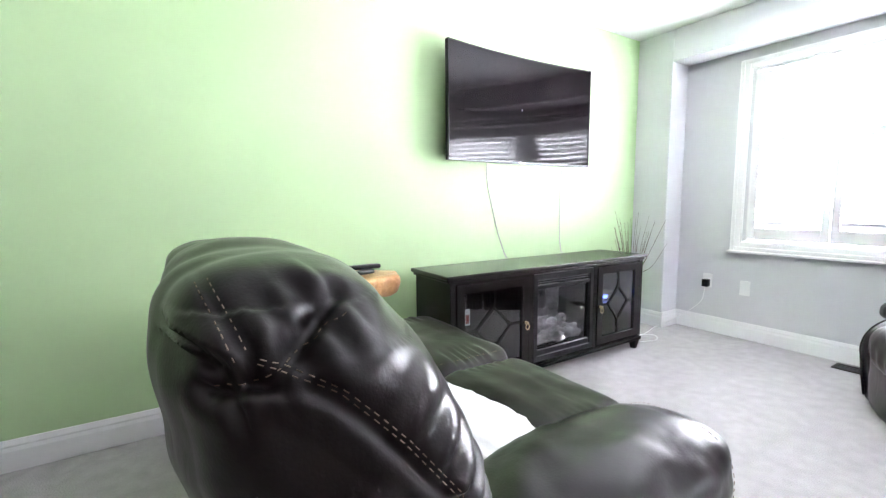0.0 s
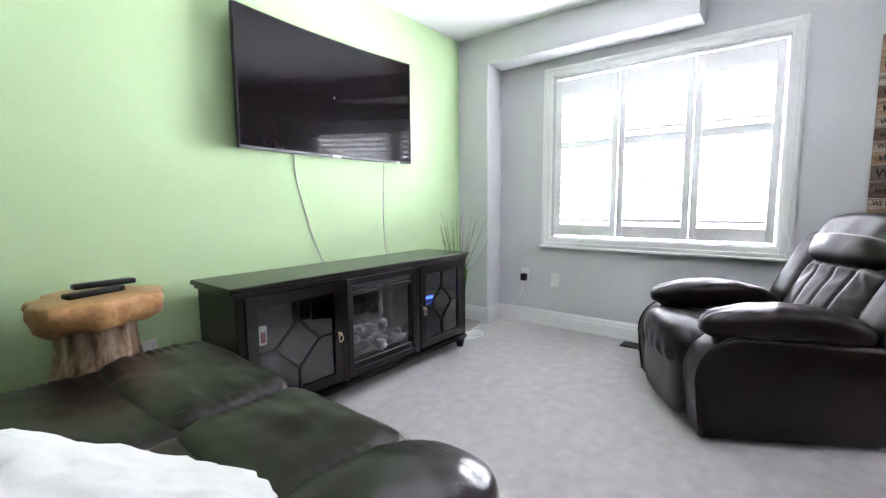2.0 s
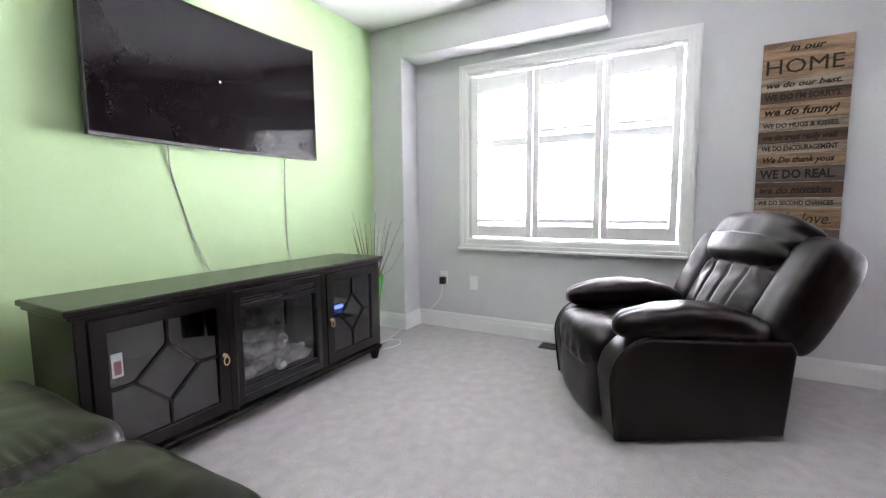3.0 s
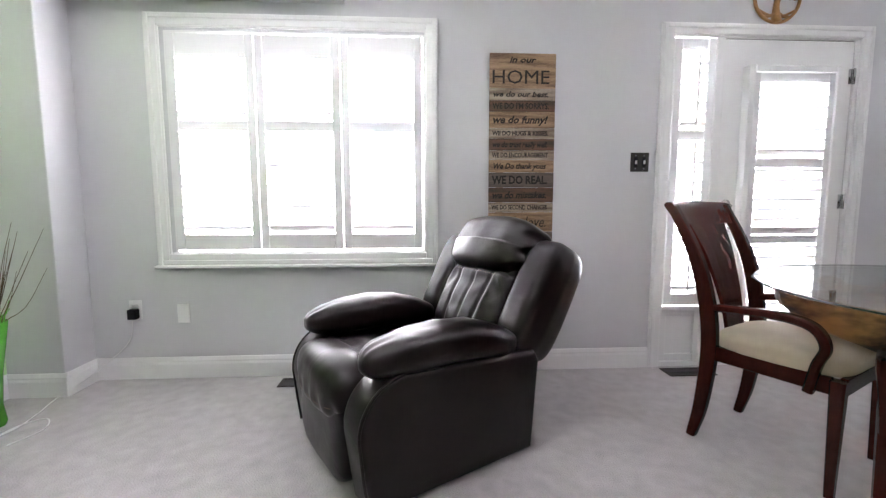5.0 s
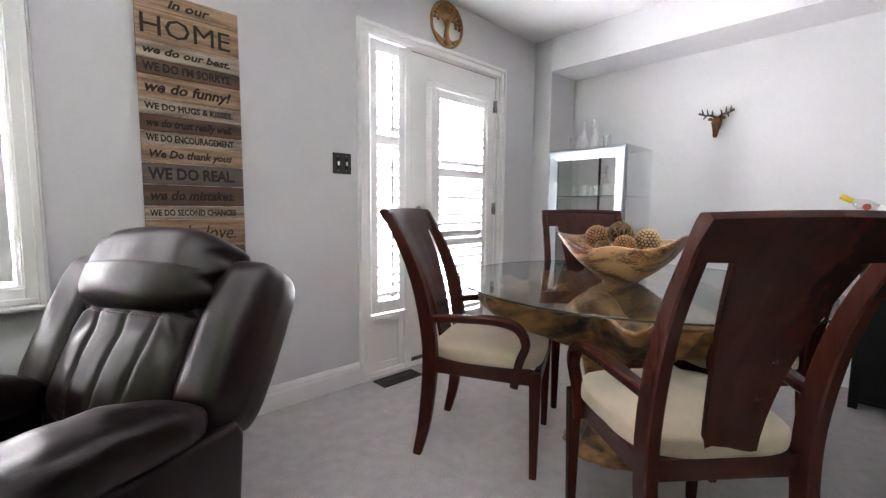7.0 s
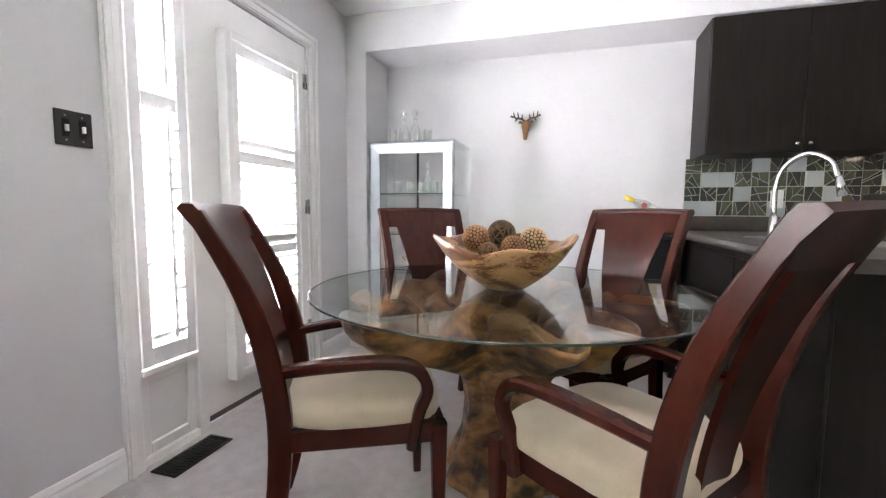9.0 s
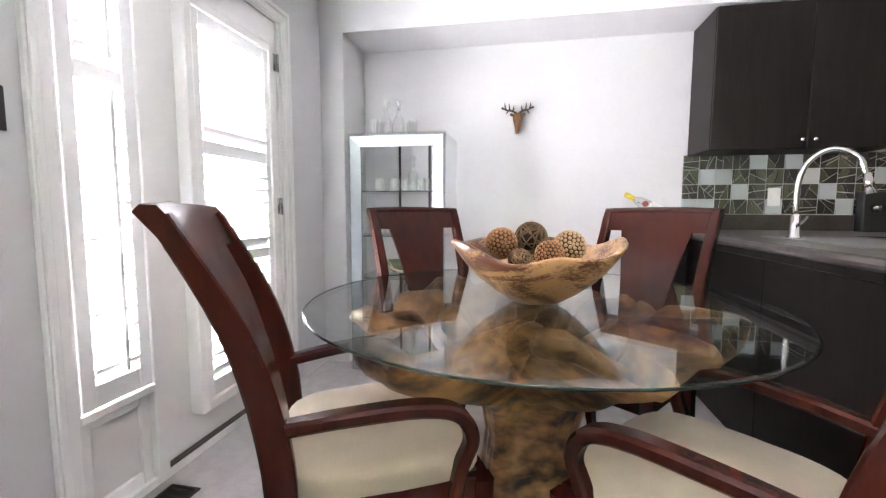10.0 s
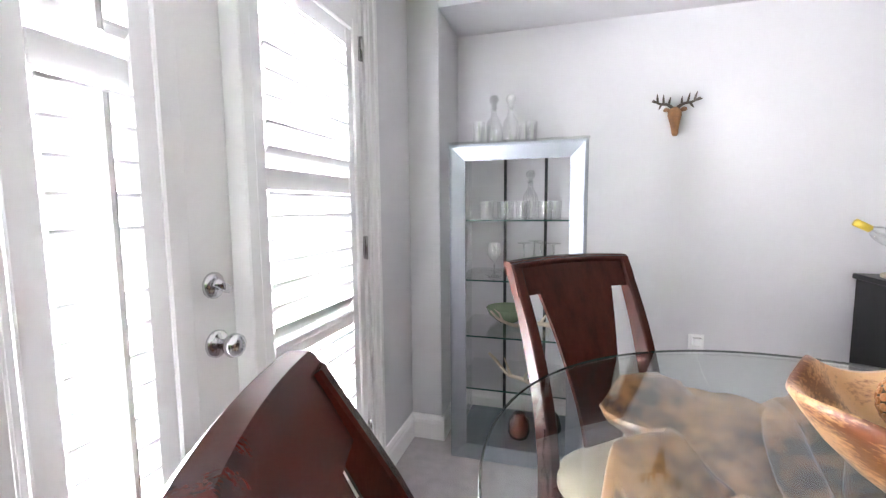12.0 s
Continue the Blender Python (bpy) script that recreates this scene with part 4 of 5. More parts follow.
    seat = part("seat", soft((0.475, 0.47 - k, 0.085), pose(0, 0.012, 0.458), 4.2, 12, 0.0025, 10, lambda q: Vector((q.x * (1 + 0.18 * q.y), q.y, q.z + (0.018 * math.cos(q.x * 5.5) * math.cos(q.y * 5.5) if q.z > 0 else 0)))), SEATCLOTH, c, "cream suede-like padded seat", True)
    if arms:
        for s in (-1, 1):
            path = smooth_path([(s * 0.213, ry(0.62) + 0.02, 0.600), (s * 0.232, -0.08, 0.616), (s * 0.248, 0.07, 0.623), (s * 0.252, 0.155, 0.602), (s * 0.250, 0.188, 0.54), (s * 0.244, 0.165, 0.47), (s * 0.240, 0.145, 0.365)], 5)
            n = len(path)
            part("arm", sweep(path, [0.038 + 0.012 * math.sin(min(1, i / n * 1.5) * math.pi) for i in range(n)], [0.032] * n, (1, 0, 0), chamfer=0.45), MAHOGANY, c, "", True)
    return c


def facing(x, y, fx, fy):
    return pose(x, y, 0, 0, 0, math.degrees(math.atan2(-fx, fy)))


armchair = dining_chair(True)
sidechair = dining_chair(False)
armchair.matrix_world = facing(3.346, -0.842, -0.885, -0.466)
copy_thing(armchair, facing(2.543, -0.752, 0.772, -0.635))
sidechair.matrix_world = facing(3.273, -1.636, -0.657, 0.754)
copy_thing(sidechair, facing(2.606, -1.543, 0.627, 0.779))

# ---- glass table on a root ----
def dining_table():
    t = thing("dining_table", pose(2.928, -1.265, 0), "round glass dining table on a carved teak root base", "table")
    top = part("glass_top", lathe([(0, 0.738), (0.734, 0.738), (0.740, 0.742), (0.740, 0.747), (0.735, 0.750), (0, 0.750)], 96), TABLEGLASS, t, "clear glass sheet")
    part("glass_rim", tube([(0.7395 * math.cos(q), 0.7395 * math.sin(q), 0.744) for q in np.linspace(0, math.tau, 97)[:-1]], 0.0032, 6, closed=True), GLASSEDGE, t, "dark green polished edge", True)

    def root(a, r, z):
        k = Vector((math.cos(a), math.sin(a), 0))
        hi = max(0.0, min(1.0, (z - 0.35) / 0.3))
        f = 1 + (0.16 + 0.30 * hi) * noise.noise(k * 1.5 + Vector((0, 0, z * 2.0))) + (0.10 + 0.42 * hi) * noise.noise(k * 3.4 + Vector((5, 1, z * 1.2))) + 0.05 * noise.noise(k * 9 + Vector((2, 7, z * 9)))
        dz = 0.07 * hi * noise.noise(k * 3 + Vector((9, 4, r * 6))) if z < 0.70 else min(0.0, 0.16 * noise.noise(k * 3.2 + Vector((3, 3, r * 5))) - 0.01)
        return Vector((r * f * math.cos(a), r * f * math.sin(a), max(0.0, min(0.737, z + dz))))
    prof = [(0, 0.0), (0.23, 0.0), (0.25, 0.02), (0.22, 0.08), (0.175, 0.18), (0.155, 0.30), (0.165, 0.40), (0.20, 0.46), (0.28, 0.50), (0.37, 0.55), (0.44, 0.61), (0.49, 0.67), (0.515, 0.715), (0.505, 0.732), (0.465, 0.733), (0.42, 0.69), (0.36, 0.61), (0.26, 0.53), (0.17, 0.47), (0.1, 0.44), (0, 0.43)]
    fine = []
    for (r0, z0), (r1, z1) in zip(prof, prof[1:]):
        fine += [(r0 + (r1 - r0) * k / 3, z0 + (z1 - z0) * k / 3) for k in range(3)]
    part("root_base", lathe(fine + [prof[-1]], 112, shape=root), TEAK, t, "gnarled brown and honey teak root", True)
    rnd = random.Random(8)
    for k in range(11):
        a = k * math.tau / 11 + rnd.uniform(-0.2, 0.2)
        r0, r1, b = rnd.uniform(0.05, 0.14), rnd.uniform(0.26, 0.46), rnd.uniform(-0.5, 0.5)
        pts = smooth_path([(r0 * math.cos(a), r0 * math.sin(a), 0.45), ((r0 + r1) / 2 * math.cos(a + b * 0.4), (r0 + r1) / 2 * math.sin(a + b * 0.4), 0.60 + rnd.uniform(-0.06, 0.07)), (r1 * math.cos(a + b), r1 * math.sin(a + b), 0.695)], 5)
        n = len(pts)
        part("root_branch", tube(pts, [(0.05 - 0.012 * i / n) * (1 + 0.3 * noise.noise(Vector((k, i * 0.6, 0)))) for i in range(n)], 10), TEAK, t, "", True)


dining_table()


def fruit_bowl():
    b = thing("wooden_bowl", pose(2.919, -1.195, 0.7505, 0, 0, 12) @ Matrix.Diagonal((0.78, 1.09, 1.04, 1)), "large free-form carved wooden bowl on the glass table", "bowl")

    def form(a, r, z):
        f = 1 + 0.10 * math.cos(2 * a) + 0.05 * math.sin(3 * a + 0.6) + 0.035 * math.sin(5 * a + 1.7)
        up = (r / 0.28) ** 2
        dz = up * (0.022 * math.cos(2 * a + 0.4) + 0.012 * math.sin(5 * a))
        return Vector((r * f * 1.04 * math.cos(a), r * f * 0.88 * math.sin(a), max(0.0, z + dz)))
    prof = [(0, 0), (0.06, 0), (0.085, 0.006), (0.14, 0.035), (0.19, 0.066), (0.235, 0.102), (0.268, 0.138), (0.288, 0.163), (0.284, 0.171), (0.268, 0.167), (0.245, 0.140), (0.20, 0.095), (0.14, 0.055), (0.07, 0.03), (0, 0.026)]
    part("shell", lathe(prof, 80, shape=form), BOWLWOOD, b, "swirling brown and cream grain", True)


fruit_bowl()


def wicker_ball(x, y, z, r, seed):
    b = thing("wicker_ball", pose(x, y, z), "brown woven twig ball in the wooden bowl", "ornament", "decorative balls")
    rnd = random.Random(seed)
    for k in range(22):
        q = Euler((rnd.uniform(0, 6.28), rnd.uniform(0, 6.28), rnd.uniform(0, 6.28))).to_matrix()
        o = rnd.uniform(-0.35, 0.35)
        c = math.sqrt(1 - o * o) * (r - 0.003)
        part("twig", tube([q @ Vector((c * math.cos(t), c * math.sin(t), o * r)) for t in np.linspace(0, math.tau, 25)[:-1]], 0.0024, 5, closed=True), TWIG, b, "", True)
    bm = bmesh.new()
    bmesh.ops.create_icosphere(bm, subdivisions=3, radius=r * 0.86)
    part("core", bm, DARKTWIG, b, "", True)


def cane_ball(x, y, z, r, turn, mat):
    b = thing("cane_ball", pose(x, y, z, turn, turn * 2, 0), "pale cane ball with a honeycomb of nut slices", "ornament", "decorative balls")
    bm = bmesh.new()
    bmesh.ops.create_icosphere(bm, subdivisions=3, radius=r * 0.95)
    part("core", bm, DARKTWIG, b, "", True)
    src = bmesh.new()
    bmesh.ops.create_icosphere(src, subdivisions=3, radius=1)
    bm = lathe([(0, 0.0), (r * 0.125, 0.0), (r * 0.11, r * 0.05), (0, r * 0.07)], 6)
    me = bpy.data.meshes.new("nut_slice")
    bm.to_mesh(me)
    bm.free()
    me.materials.append(mat)
    for v in src.verts:
        d = v.co.normalized()
        ob = new("nut_slice", me)
        ob.parent = b
        ob.matrix_local = Matrix.Translation(d * r * 0.935) @ d.to_track_quat("Z", "Y").to_matrix().to_4x4()
    src.free()


wicker_ball(2.936, -1.200, 0.955, 0.054, 3)
cane_ball(3.028, -1.175, 0.938, 0.052, 20, ORANGE)
cane_ball(2.881, -1.120, 0.911, 0.045, 50, ORANGE)
cane_ball(2.818, -1.185, 0.931, 0.052, 75, CANE)
wicker_ball(2.969, -1.110, 0.892, 0.038, 9)
cane_ball(2.932, -1.295, 0.910, 0.045, 110, CANE)
wicker_ball(2.873, -1.245, 0.923, 0.036, 12)

# ---- stump side table ----
def stump():
    s = thing("stump_table", pose(1.36, 2.665, 0) @ Matrix.Diagonal((1.1, 1.1, 1.0, 1)), "rustic side table of a tree-slice top on a root stump", "side table")

    def slab(a, r, z):
        k = Vector((math.cos(a), math.sin(a), 0))
        if z < 0.70 and r > 0.1:
            z += 0.016 * noise.noise(k * 3.1 + Vector((7, 1, 0))) * (0.712 - z) / 0.1
            r *= 1 + 0.07 * noise.noise(k * 4 + Vector((0, 0, z * 14))) + 0.05 * noise.noise(k * 9 + Vector((3, 0, z * 30)))
        f = 1 + 0.06 * math.sin(2 * a + 0.5) + 0.09 * math.sin(3 * a + 2.2) + 0.04 * math.sin(7 * a) + 0.03 * math.sin(11 * a + 1) + 0.02 * noise.noise(Vector((math.cos(a) * 5, math.sin(a) * 5, z * 30)))
        return Vector((r * f * math.cos(a), r * f * math.sin(a), z))
    part("top", lathe([(0, 0.612), (0.12, 0.608), (0.160, 0.612), (0.174, 0.624), (0.178, 0.645), (0.181, 0.668), (0.184, 0.69), (0.182, 0.705), (0.177, 0.712), (0.12, 0.712), (0, 0.712)], 80, shape=slab), SLICE, s, "honey slice with live edge", True)

    def trunk(a, r, z):
        k = Vector((math.cos(a), math.sin(a), 0))
        f = 1 + 0.14 * noise.noise(k * 2.6 + Vector((0, 0, z * 1.2))) + 0.10 * noise.noise(k * 6 + Vector((4, 4, z * 1.6)))
        return Vector((r * f * math.cos(a), r * f * math.sin(a), z))
    prof = [(0, 0.0), (0.21, 0.0), (0.20, 0.06), (0.172, 0.18), (0.148, 0.30), (0.125, 0.42), (0.108, 0.52), (0.105, 0.58), (0.112, 0.63), (0, 0.63)]
    fine = []
    for (r0, z0), (r1, z1) in zip(prof, prof[1:]):
        fine += [(r0 + (r1 - r0) * k / 3, z0 + (z1 - z0) * k / 3) for k in range(3)]
    part("trunk", lathe(fine + [prof[-1]], 64, shape=trunk), BARK, s, "pale weathered debarked stump", True)


stump()
for k, (x, y, a, n) in enumerate(((1.36, 2.66, 20, "black television remote control on the stump"), (1.40, 2.70, 2, "black television remote control on the stump"))):
    r = thing("remote_control", pose(x, y, 0.7135 + k * 0.0225, 0, 0, a), n, "remote control", "remotes")
    part("case", box(-0.10, 0.10, -0.024, 0.024, 0, 0.021, 0.008, 3), PLASTIC, r, "", True)
    for i in range(6):
        part("button", box(-0.07 + i * 0.024, -0.058 + i * 0.024, -0.010, 0.010, 0.0205, 0.0225, 0.001, 1), GREYPLASTIC, r)

# ---- wall plates, vents ----
def plate(name, x, y, z, w, h, kind, label, category):
    p = thing(name, pose(x, y, z), label, category)
    part("cover", box(-0.006, -0.0005, -w / 2, w / 2, -h / 2, h / 2, 0.003), BLACKPLATE if kind == "switch" else WHITE, p)
    if kind == "switch":
        for dy in (-0.026, 0.026):
            part("toggle_slot", box(-0.0075, -0.006, dy - 0.012, dy + 0.012, -0.03, 0.03, 0.001, 1), PLASTIC, p)
            part("toggle", box(-0.018, -0.0075, dy - 0.005, dy + 0.005, -0.012, 0.010, 0.002, 1), WHITE, p, "white toggle")
            for dz in (-0.04, 0.04):
                part("screw", lathe([(0, 0), (0.003, 0), (0.0025, 0.0015), (0, 0.002)], 8, m=pose(-0.006, dy, dz, 0, -90)), SILVER, p)
    elif kind == "outlet":
        for dz in (-0.02, 0.02):
            part("socket", box(-0.0075, -0.006, -0.016, 0.016, dz - 0.014, dz + 0.014, 0.004), WHITE, p)
    return p


plate("light_switch", XW, -0.655, 1.305, 0.116, 0.116, "switch", "black square double light switch with white toggles", "switch")
plate("wall_outlet", XW, 2.395, 0.425, 0.072, 0.115, "outlet", "white wall outlet above the skirting", "outlet")
plate("wall_outlet", XW, 2.12, 0.40, 0.072, 0.115, "blank", "white blank wall plate above the skirting", "outlet")
plug = thing("power_adapter", pose(XW - 0.0075, 2.395, 0.405), "black power adapter plugged into the wall outlet", "adapter")
part("body", box(-0.045, 0, -0.024, 0.024, -0.03, 0.03, 0.006), PLASTIC, plug)
cord("cable", [(4.262, 2.395, 0.376), (4.262, 2.42, 0.25), (4.24, 2.52, 0.14), (4.15, 2.60, 0.06), (4.02, 2.66, 0.012), (3.85, 2.62, 0.006), (3.68, 2.60, 0.006), (3.50, 2.70, 0.006)], 0.003, WHITE, "thin white power cable running down to the carpet")
cord("cable", [(3.56, 2.50, 0.006), (3.70, 2.46, 0.006), (3.80, 2.53, 0.006), (3.74, 2.60, 0.006), (3.6, 2.62, 0.006)], 0.003, WHITE, "loose white cable on the carpet")
p = plate("wall_outlet", 0, 0, 0, 0.072, 0.115, "outlet", "white wall outlet behind the stump table", "outlet")
p.matrix_world = pose(1.60, YG, 0.36, 0, 0, 90)


def floor_vent(x0, x1, y0, y1, label):
    v = thing("floor_vent", pose((x0 + x1) / 2, (y0 + y1) / 2, 0.001), label, "vent", "floor vents")
    a, b = (x1 - x0) / 2, (y1 - y0) / 2
    part("frame", ring(-a, a, -b, b, 0.014, 0.0, 0.007), VENT, v)
    part("well", box(-a + 0.014, a - 0.014, -b + 0.014, b - 0.014, 0.0, 0.002), PLASTIC, v)
    for i in range(14):
        y = -b + 0.014 + (2 * b - 0.028) * (i + 0.5) / 14
        part("slat", sweep([(-a + 0.014, y - 0.006, 0.0045), (0, y + 0.006, 0.0045), (a - 0.014, y - 0.006, 0.0045)], 0.004, 0.004, (0, 1, 0)), VENT, v)


floor_vent(4.115, 4.235, 1.225, 1.53, "dark bronze floor vent in the carpet under the window")
floor_vent(4.128, 4.252, -1.118, -0.82, "dark bronze floor vent in the carpet by the garden door")

# ---- vase with twigs ----
vase = thing("vase", pose(3.75, 2.73, 0), "tall bright green vase with dry twigs beside the console", "vase")
part("body", lathe([(0, 0), (0.045, 0), (0.05, 0.02), (0.04, 0.10), (0.05, 0.25), (0.075, 0.42), (0.085, 0.5), (0.08, 0.5), (0.068, 0.42), (0.04, 0.2), (0, 0.06)], 28), GREENGLASS, vase, "", True)
rnd = random.Random(21)
for k in range(34):
    a, h, o = rnd.uniform(0, math.tau), rnd.uniform(0.68, 1.0), rnd.uniform(0.06, 0.26)
    o = min(o, 0.15) if math.sin(a) > 0.2 else o
    w = rnd.uniform(-0.03, 0.03)
    pts = smooth_path([(0.02 * math.cos(a), 0.02 * math.sin(a), 0.1), (0.05 * math.cos(a), 0.05 * math.sin(a), 0.45), ((o * 0.6) * math.cos(a) + w, (o * 0.6) * math.sin(a), h * 0.75), (o * math.cos(a) + w, o * math.sin(a), h)], 4)
    n = len(pts)
    part("twig", tube(pts, [0.0028 * (1 - 0.75 * i / n) for i in range(n)], 5), DRYTWIG, vase)
for k in range(9):
    a = rnd.uniform(0, math.tau)
    pts = smooth_path([(0.03 * math.cos(a), 0.03 * math.sin(a), 0.3), (0.07 * math.cos(a), 0.07 * math.sin(a), 0.5), (0.10 * math.cos(a), 0.09 * math.sin(a), 0.56 + 0.04 * math.sin(k))], 4)
    part("grass_blade", sweep(pts, [0.010 * (1 - 0.8 * i / len(pts)) for i in range(len(pts))], 0.002), GRASS, vase)

# ---- plank sign ----
def letters(text, high, mat, parent, y, z, slant=0.0, wide=None, x=-0.0145):
    """A line of raised lettering on the face that looks along -x, with its left end at y."""
    cu = bpy.data.curves.new("writing", "FONT")
    cu.body, cu.size, cu.extrude, cu.shear = text, high * 1.4, 0.0006, slant
    cu.resolution_u, cu.offset = 2, (0.0 if high > 0.06 else high * 0.045)
    tmp = bpy.data.objects.new("writing", cu)
    scene.collection.objects.link(tmp)
    bpy.context.view_layer.update()
    me = bpy.data.meshes.new_from_object(tmp)
    bpy.data.objects.remove(tmp)
    xs = [v.co.x for v in me.vertices]
    k = wide / (max(xs) - min(xs)) if wide else 1.0
    lo = min(xs)
    for v in me.vertices:
        v.co = Vector((x - v.co.z, y - (v.co.x - lo) * k, z + v.co.y))
    src = bmesh.new()
    src.from_mesh(me)
    src.verts.ensure_lookup_table()
    seen = set()
    for v0 in src.verts:
        if v0 in seen:
            continue
        island, todo = [], [v0]
        seen.add(v0)
        while todo:
            v = todo.pop()
            island.append(v)
            for e in v.link_edges:
                o = e.other_vert(v)
                if o not in seen:
                    seen.add(o)
                    todo.append(o)
        order = {v: k for k, v in enumerate(island)}
        faces = {f for v in island for f in v.link_faces}
        one = bpy.data.meshes.new("letter")
        one.from_pydata([v.co[:] for v in island], [], [[order[v] for v in f.verts] for f in faces])
        one.materials.append(mat)
        ob = new("letter", one)
        ob.parent = parent
    src.free()


def sign():
    s = thing("wall_sign", pose(XW - 0.016, 0.0875, 0.73), "tall rustic plank sign lettered with house rules on the grey wall", "sign")
    part("batten", box(0.0005, 0.0155, -0.15, -0.11, 0.05, 1.15, bm=box(0.0005, 0.0155, 0.11, 0.15, 0.05, 1.15)), BARK, s)
    rows = [(0.075, "in our", 0.034, 1, 0.16, PLANKTAN), (0.125, "HOME", 0.080, 0, 0.34, PLANKTAN), (0.07, "we do our best.", 0.030, 1, 0.33, PLANKPALE), (0.065, "WE DO I'M SORRYS.", 0.034, 0, 0.34, PLANKBROWN), (0.095, "we do funny!", 0.042, 1, 0.33, PLANKTAN), (0.062, "WE DO HUGS & KISSES.", 0.026, 0, 0.34, PLANKPALE), (0.07, "we do trust really well.", 0.032, 1, 0.33, PLANKBROWN), (0.055, "WE DO ENCOURAGEMENT", 0.028, 0, 0.34, PLANKPALE), (0.075, "We Do thank yous", 0.032, 1, 0.32, PLANKTAN), (0.09, "WE DO REAL.", 0.048, 0, 0.34, PLANKGREY), (0.09, "we do mistakes.", 0.040, 1, 0.33, PLANKBROWN), (0.058, "WE DO SECOND CHANCES", 0.026, 0, 0.34, PLANKPALE), (0.12, "we do love.", 0.066, 1, 0.33, PLANKTAN), (0.15, "", 0, 0, 0, PLANKGREY)]
    z = 1.20
    for h, text, size, script, wide, mat in rows:
        j = random.uniform(-0.0012, 0.0012)
        p = part("plank", box(-0.012 + j, 0.0, -0.1975, 0.1975, z - h + 0.0015, z - 0.0005, 0.0015, 1), mat, s)
        if text:
            letters(text, size, INK, p, wide / 2 + (0.01 if wide > 0.3 else 0.0), z - h / 2 - size * 0.45, 0.28 if script else 0.0, wide, -0.0125 + j)
        z -= h


sign()

# ---- tree-of-life plaque ----
def plaque():
    t = thing("tree_plaque", pose(XW - 0.012, -1.462, 2.284), "round carved wooden tree plaque above the garden door", "wall art")
    r = 0.142
    part("rim", tube([(0, r * math.cos(a), r * math.sin(a)) for a in np.linspace(0, math.tau, 49)[:-1]], 0.010, 8, closed=True), GOLDWOOD, t, "", True)
    part("trunk", tube(smooth_path([(0, 0, -r), (0, 0.006, -0.06), (0, -0.004, 0.0), (0, 0, 0.03)], 4), [0.030 - 0.014 * math.sin(i / 12 * math.pi) for i in range(13)], 8), GOLDWOOD, t, "", True)
    for k, a in enumerate(np.linspace(-84, 84, 13)):
        q = radians(90 + a)
        e = (r - 0.006)
        pts = smooth_path([(0, 0, -0.01), (0, 0.35 * e * math.cos(q), 0.05 + 0.3 * e * math.sin(q) - 0.02), (0, e * math.cos(q), e * math.sin(q))], 4)
        part("branch", tube(pts, [0.011 - 0.005 * i / 8 for i in range(9)], 6), GOLDWOOD, t, "", True)
        for u, rr in ((0.82, 0.013), (0.58, 0.011)):
            q2 = radians(90 + a + 6.5)
            bm = bmesh.new()
            bmesh.ops.create_icosphere(bm, subdivisions=2, radius=rr, matrix=pose(0, u * r * math.cos(q2), u * r * math.sin(q2)))
            part("leaf_bud", bm, GOLDWOOD, t, "", True)
    for s in (-1, 1):
        for q in (40, 62):
            pts = smooth_path([(0, 0, -0.08), (0, s * 0.04, -0.105), (0, s * r * math.sin(radians(q)), -r * math.cos(radians(q)))], 4)
            part("root", tube(pts, [0.012 - 0.005 * i / 8 for i in range(9)], 6), GOLDWOOD, t, "", True)


plaque()

# ---- stag head ornament ----
def stag():
    g = thing("stag_ornament", pose(3.022, YN + 0.018, 1.645) @ Matrix.Diagonal((0.72, 0.8, 0.85, 1)), "small brown stag head ornament with dark antlers on the wall", "ornament")
    part("head", lathe([(0, -0.10), (0.014, -0.098), (0.021, -0.085), (0.023, -0.06), (0.032, -0.02), (0.044, 0.02), (0.042, 0.05), (0.025, 0.07), (0, 0.075)], 20, shape=lambda a, r, z: Vector((r * math.cos(a), r * math.sin(a) * 0.9 + 0.035 - 0.25 * (z + 0.02), z))), FUR, g, "", True)
    for s in (-1, 1):
        part("ear", tube(smooth_path([(s * 0.03, 0.03, 0.045), (s * 0.055, 0.035, 0.055), (s * 0.075, 0.03, 0.05)], 3), [0.006, 0.010, 0.012, 0.013, 0.012, 0.008, 0.002], 8), FUR, g, "", True)
        main = smooth_path([(s * 0.015, 0.025, 0.065), (s * 0.05, 0.03, 0.085), (s * 0.10, 0.04, 0.09), (s * 0.145, 0.055, 0.11)], 4)
        antler = part("antler", tube(main, [0.011 - 0.006 * i / 12 for i in range(13)], 7), ANTLER, g, "dark branching antler", True)
        for u, dx, dz in ((3, -0.005, 0.04), (6, 0.006, 0.05), (9, 0.010, 0.045), (7, 0.02, -0.035), (10, 0.03, 0.0)):
            q = main[u]
            part("tine", tube([q, q + Vector((s * dx * 0.6, 0.012, dz * 0.6)), q + Vector((s * dx, 0.026, dz))], [0.008, 0.0065, 0.002], 6), ANTLER, antler)



stag()

# ---- glassware ----
def tumbler(x, y, z, r=0.034, h=0.085):
    g = tagged(part("tumbler", lathe([(0, 0), (r * 0.9, 0), (r * 0.93, h * 0.3), (r, h)], 20, cap=False), WARE, None, "", True), "clear glass tumbler on a glass shelf", "glass", "glasses in the cabinet")
    g.matrix_world = pose(x, y, z)


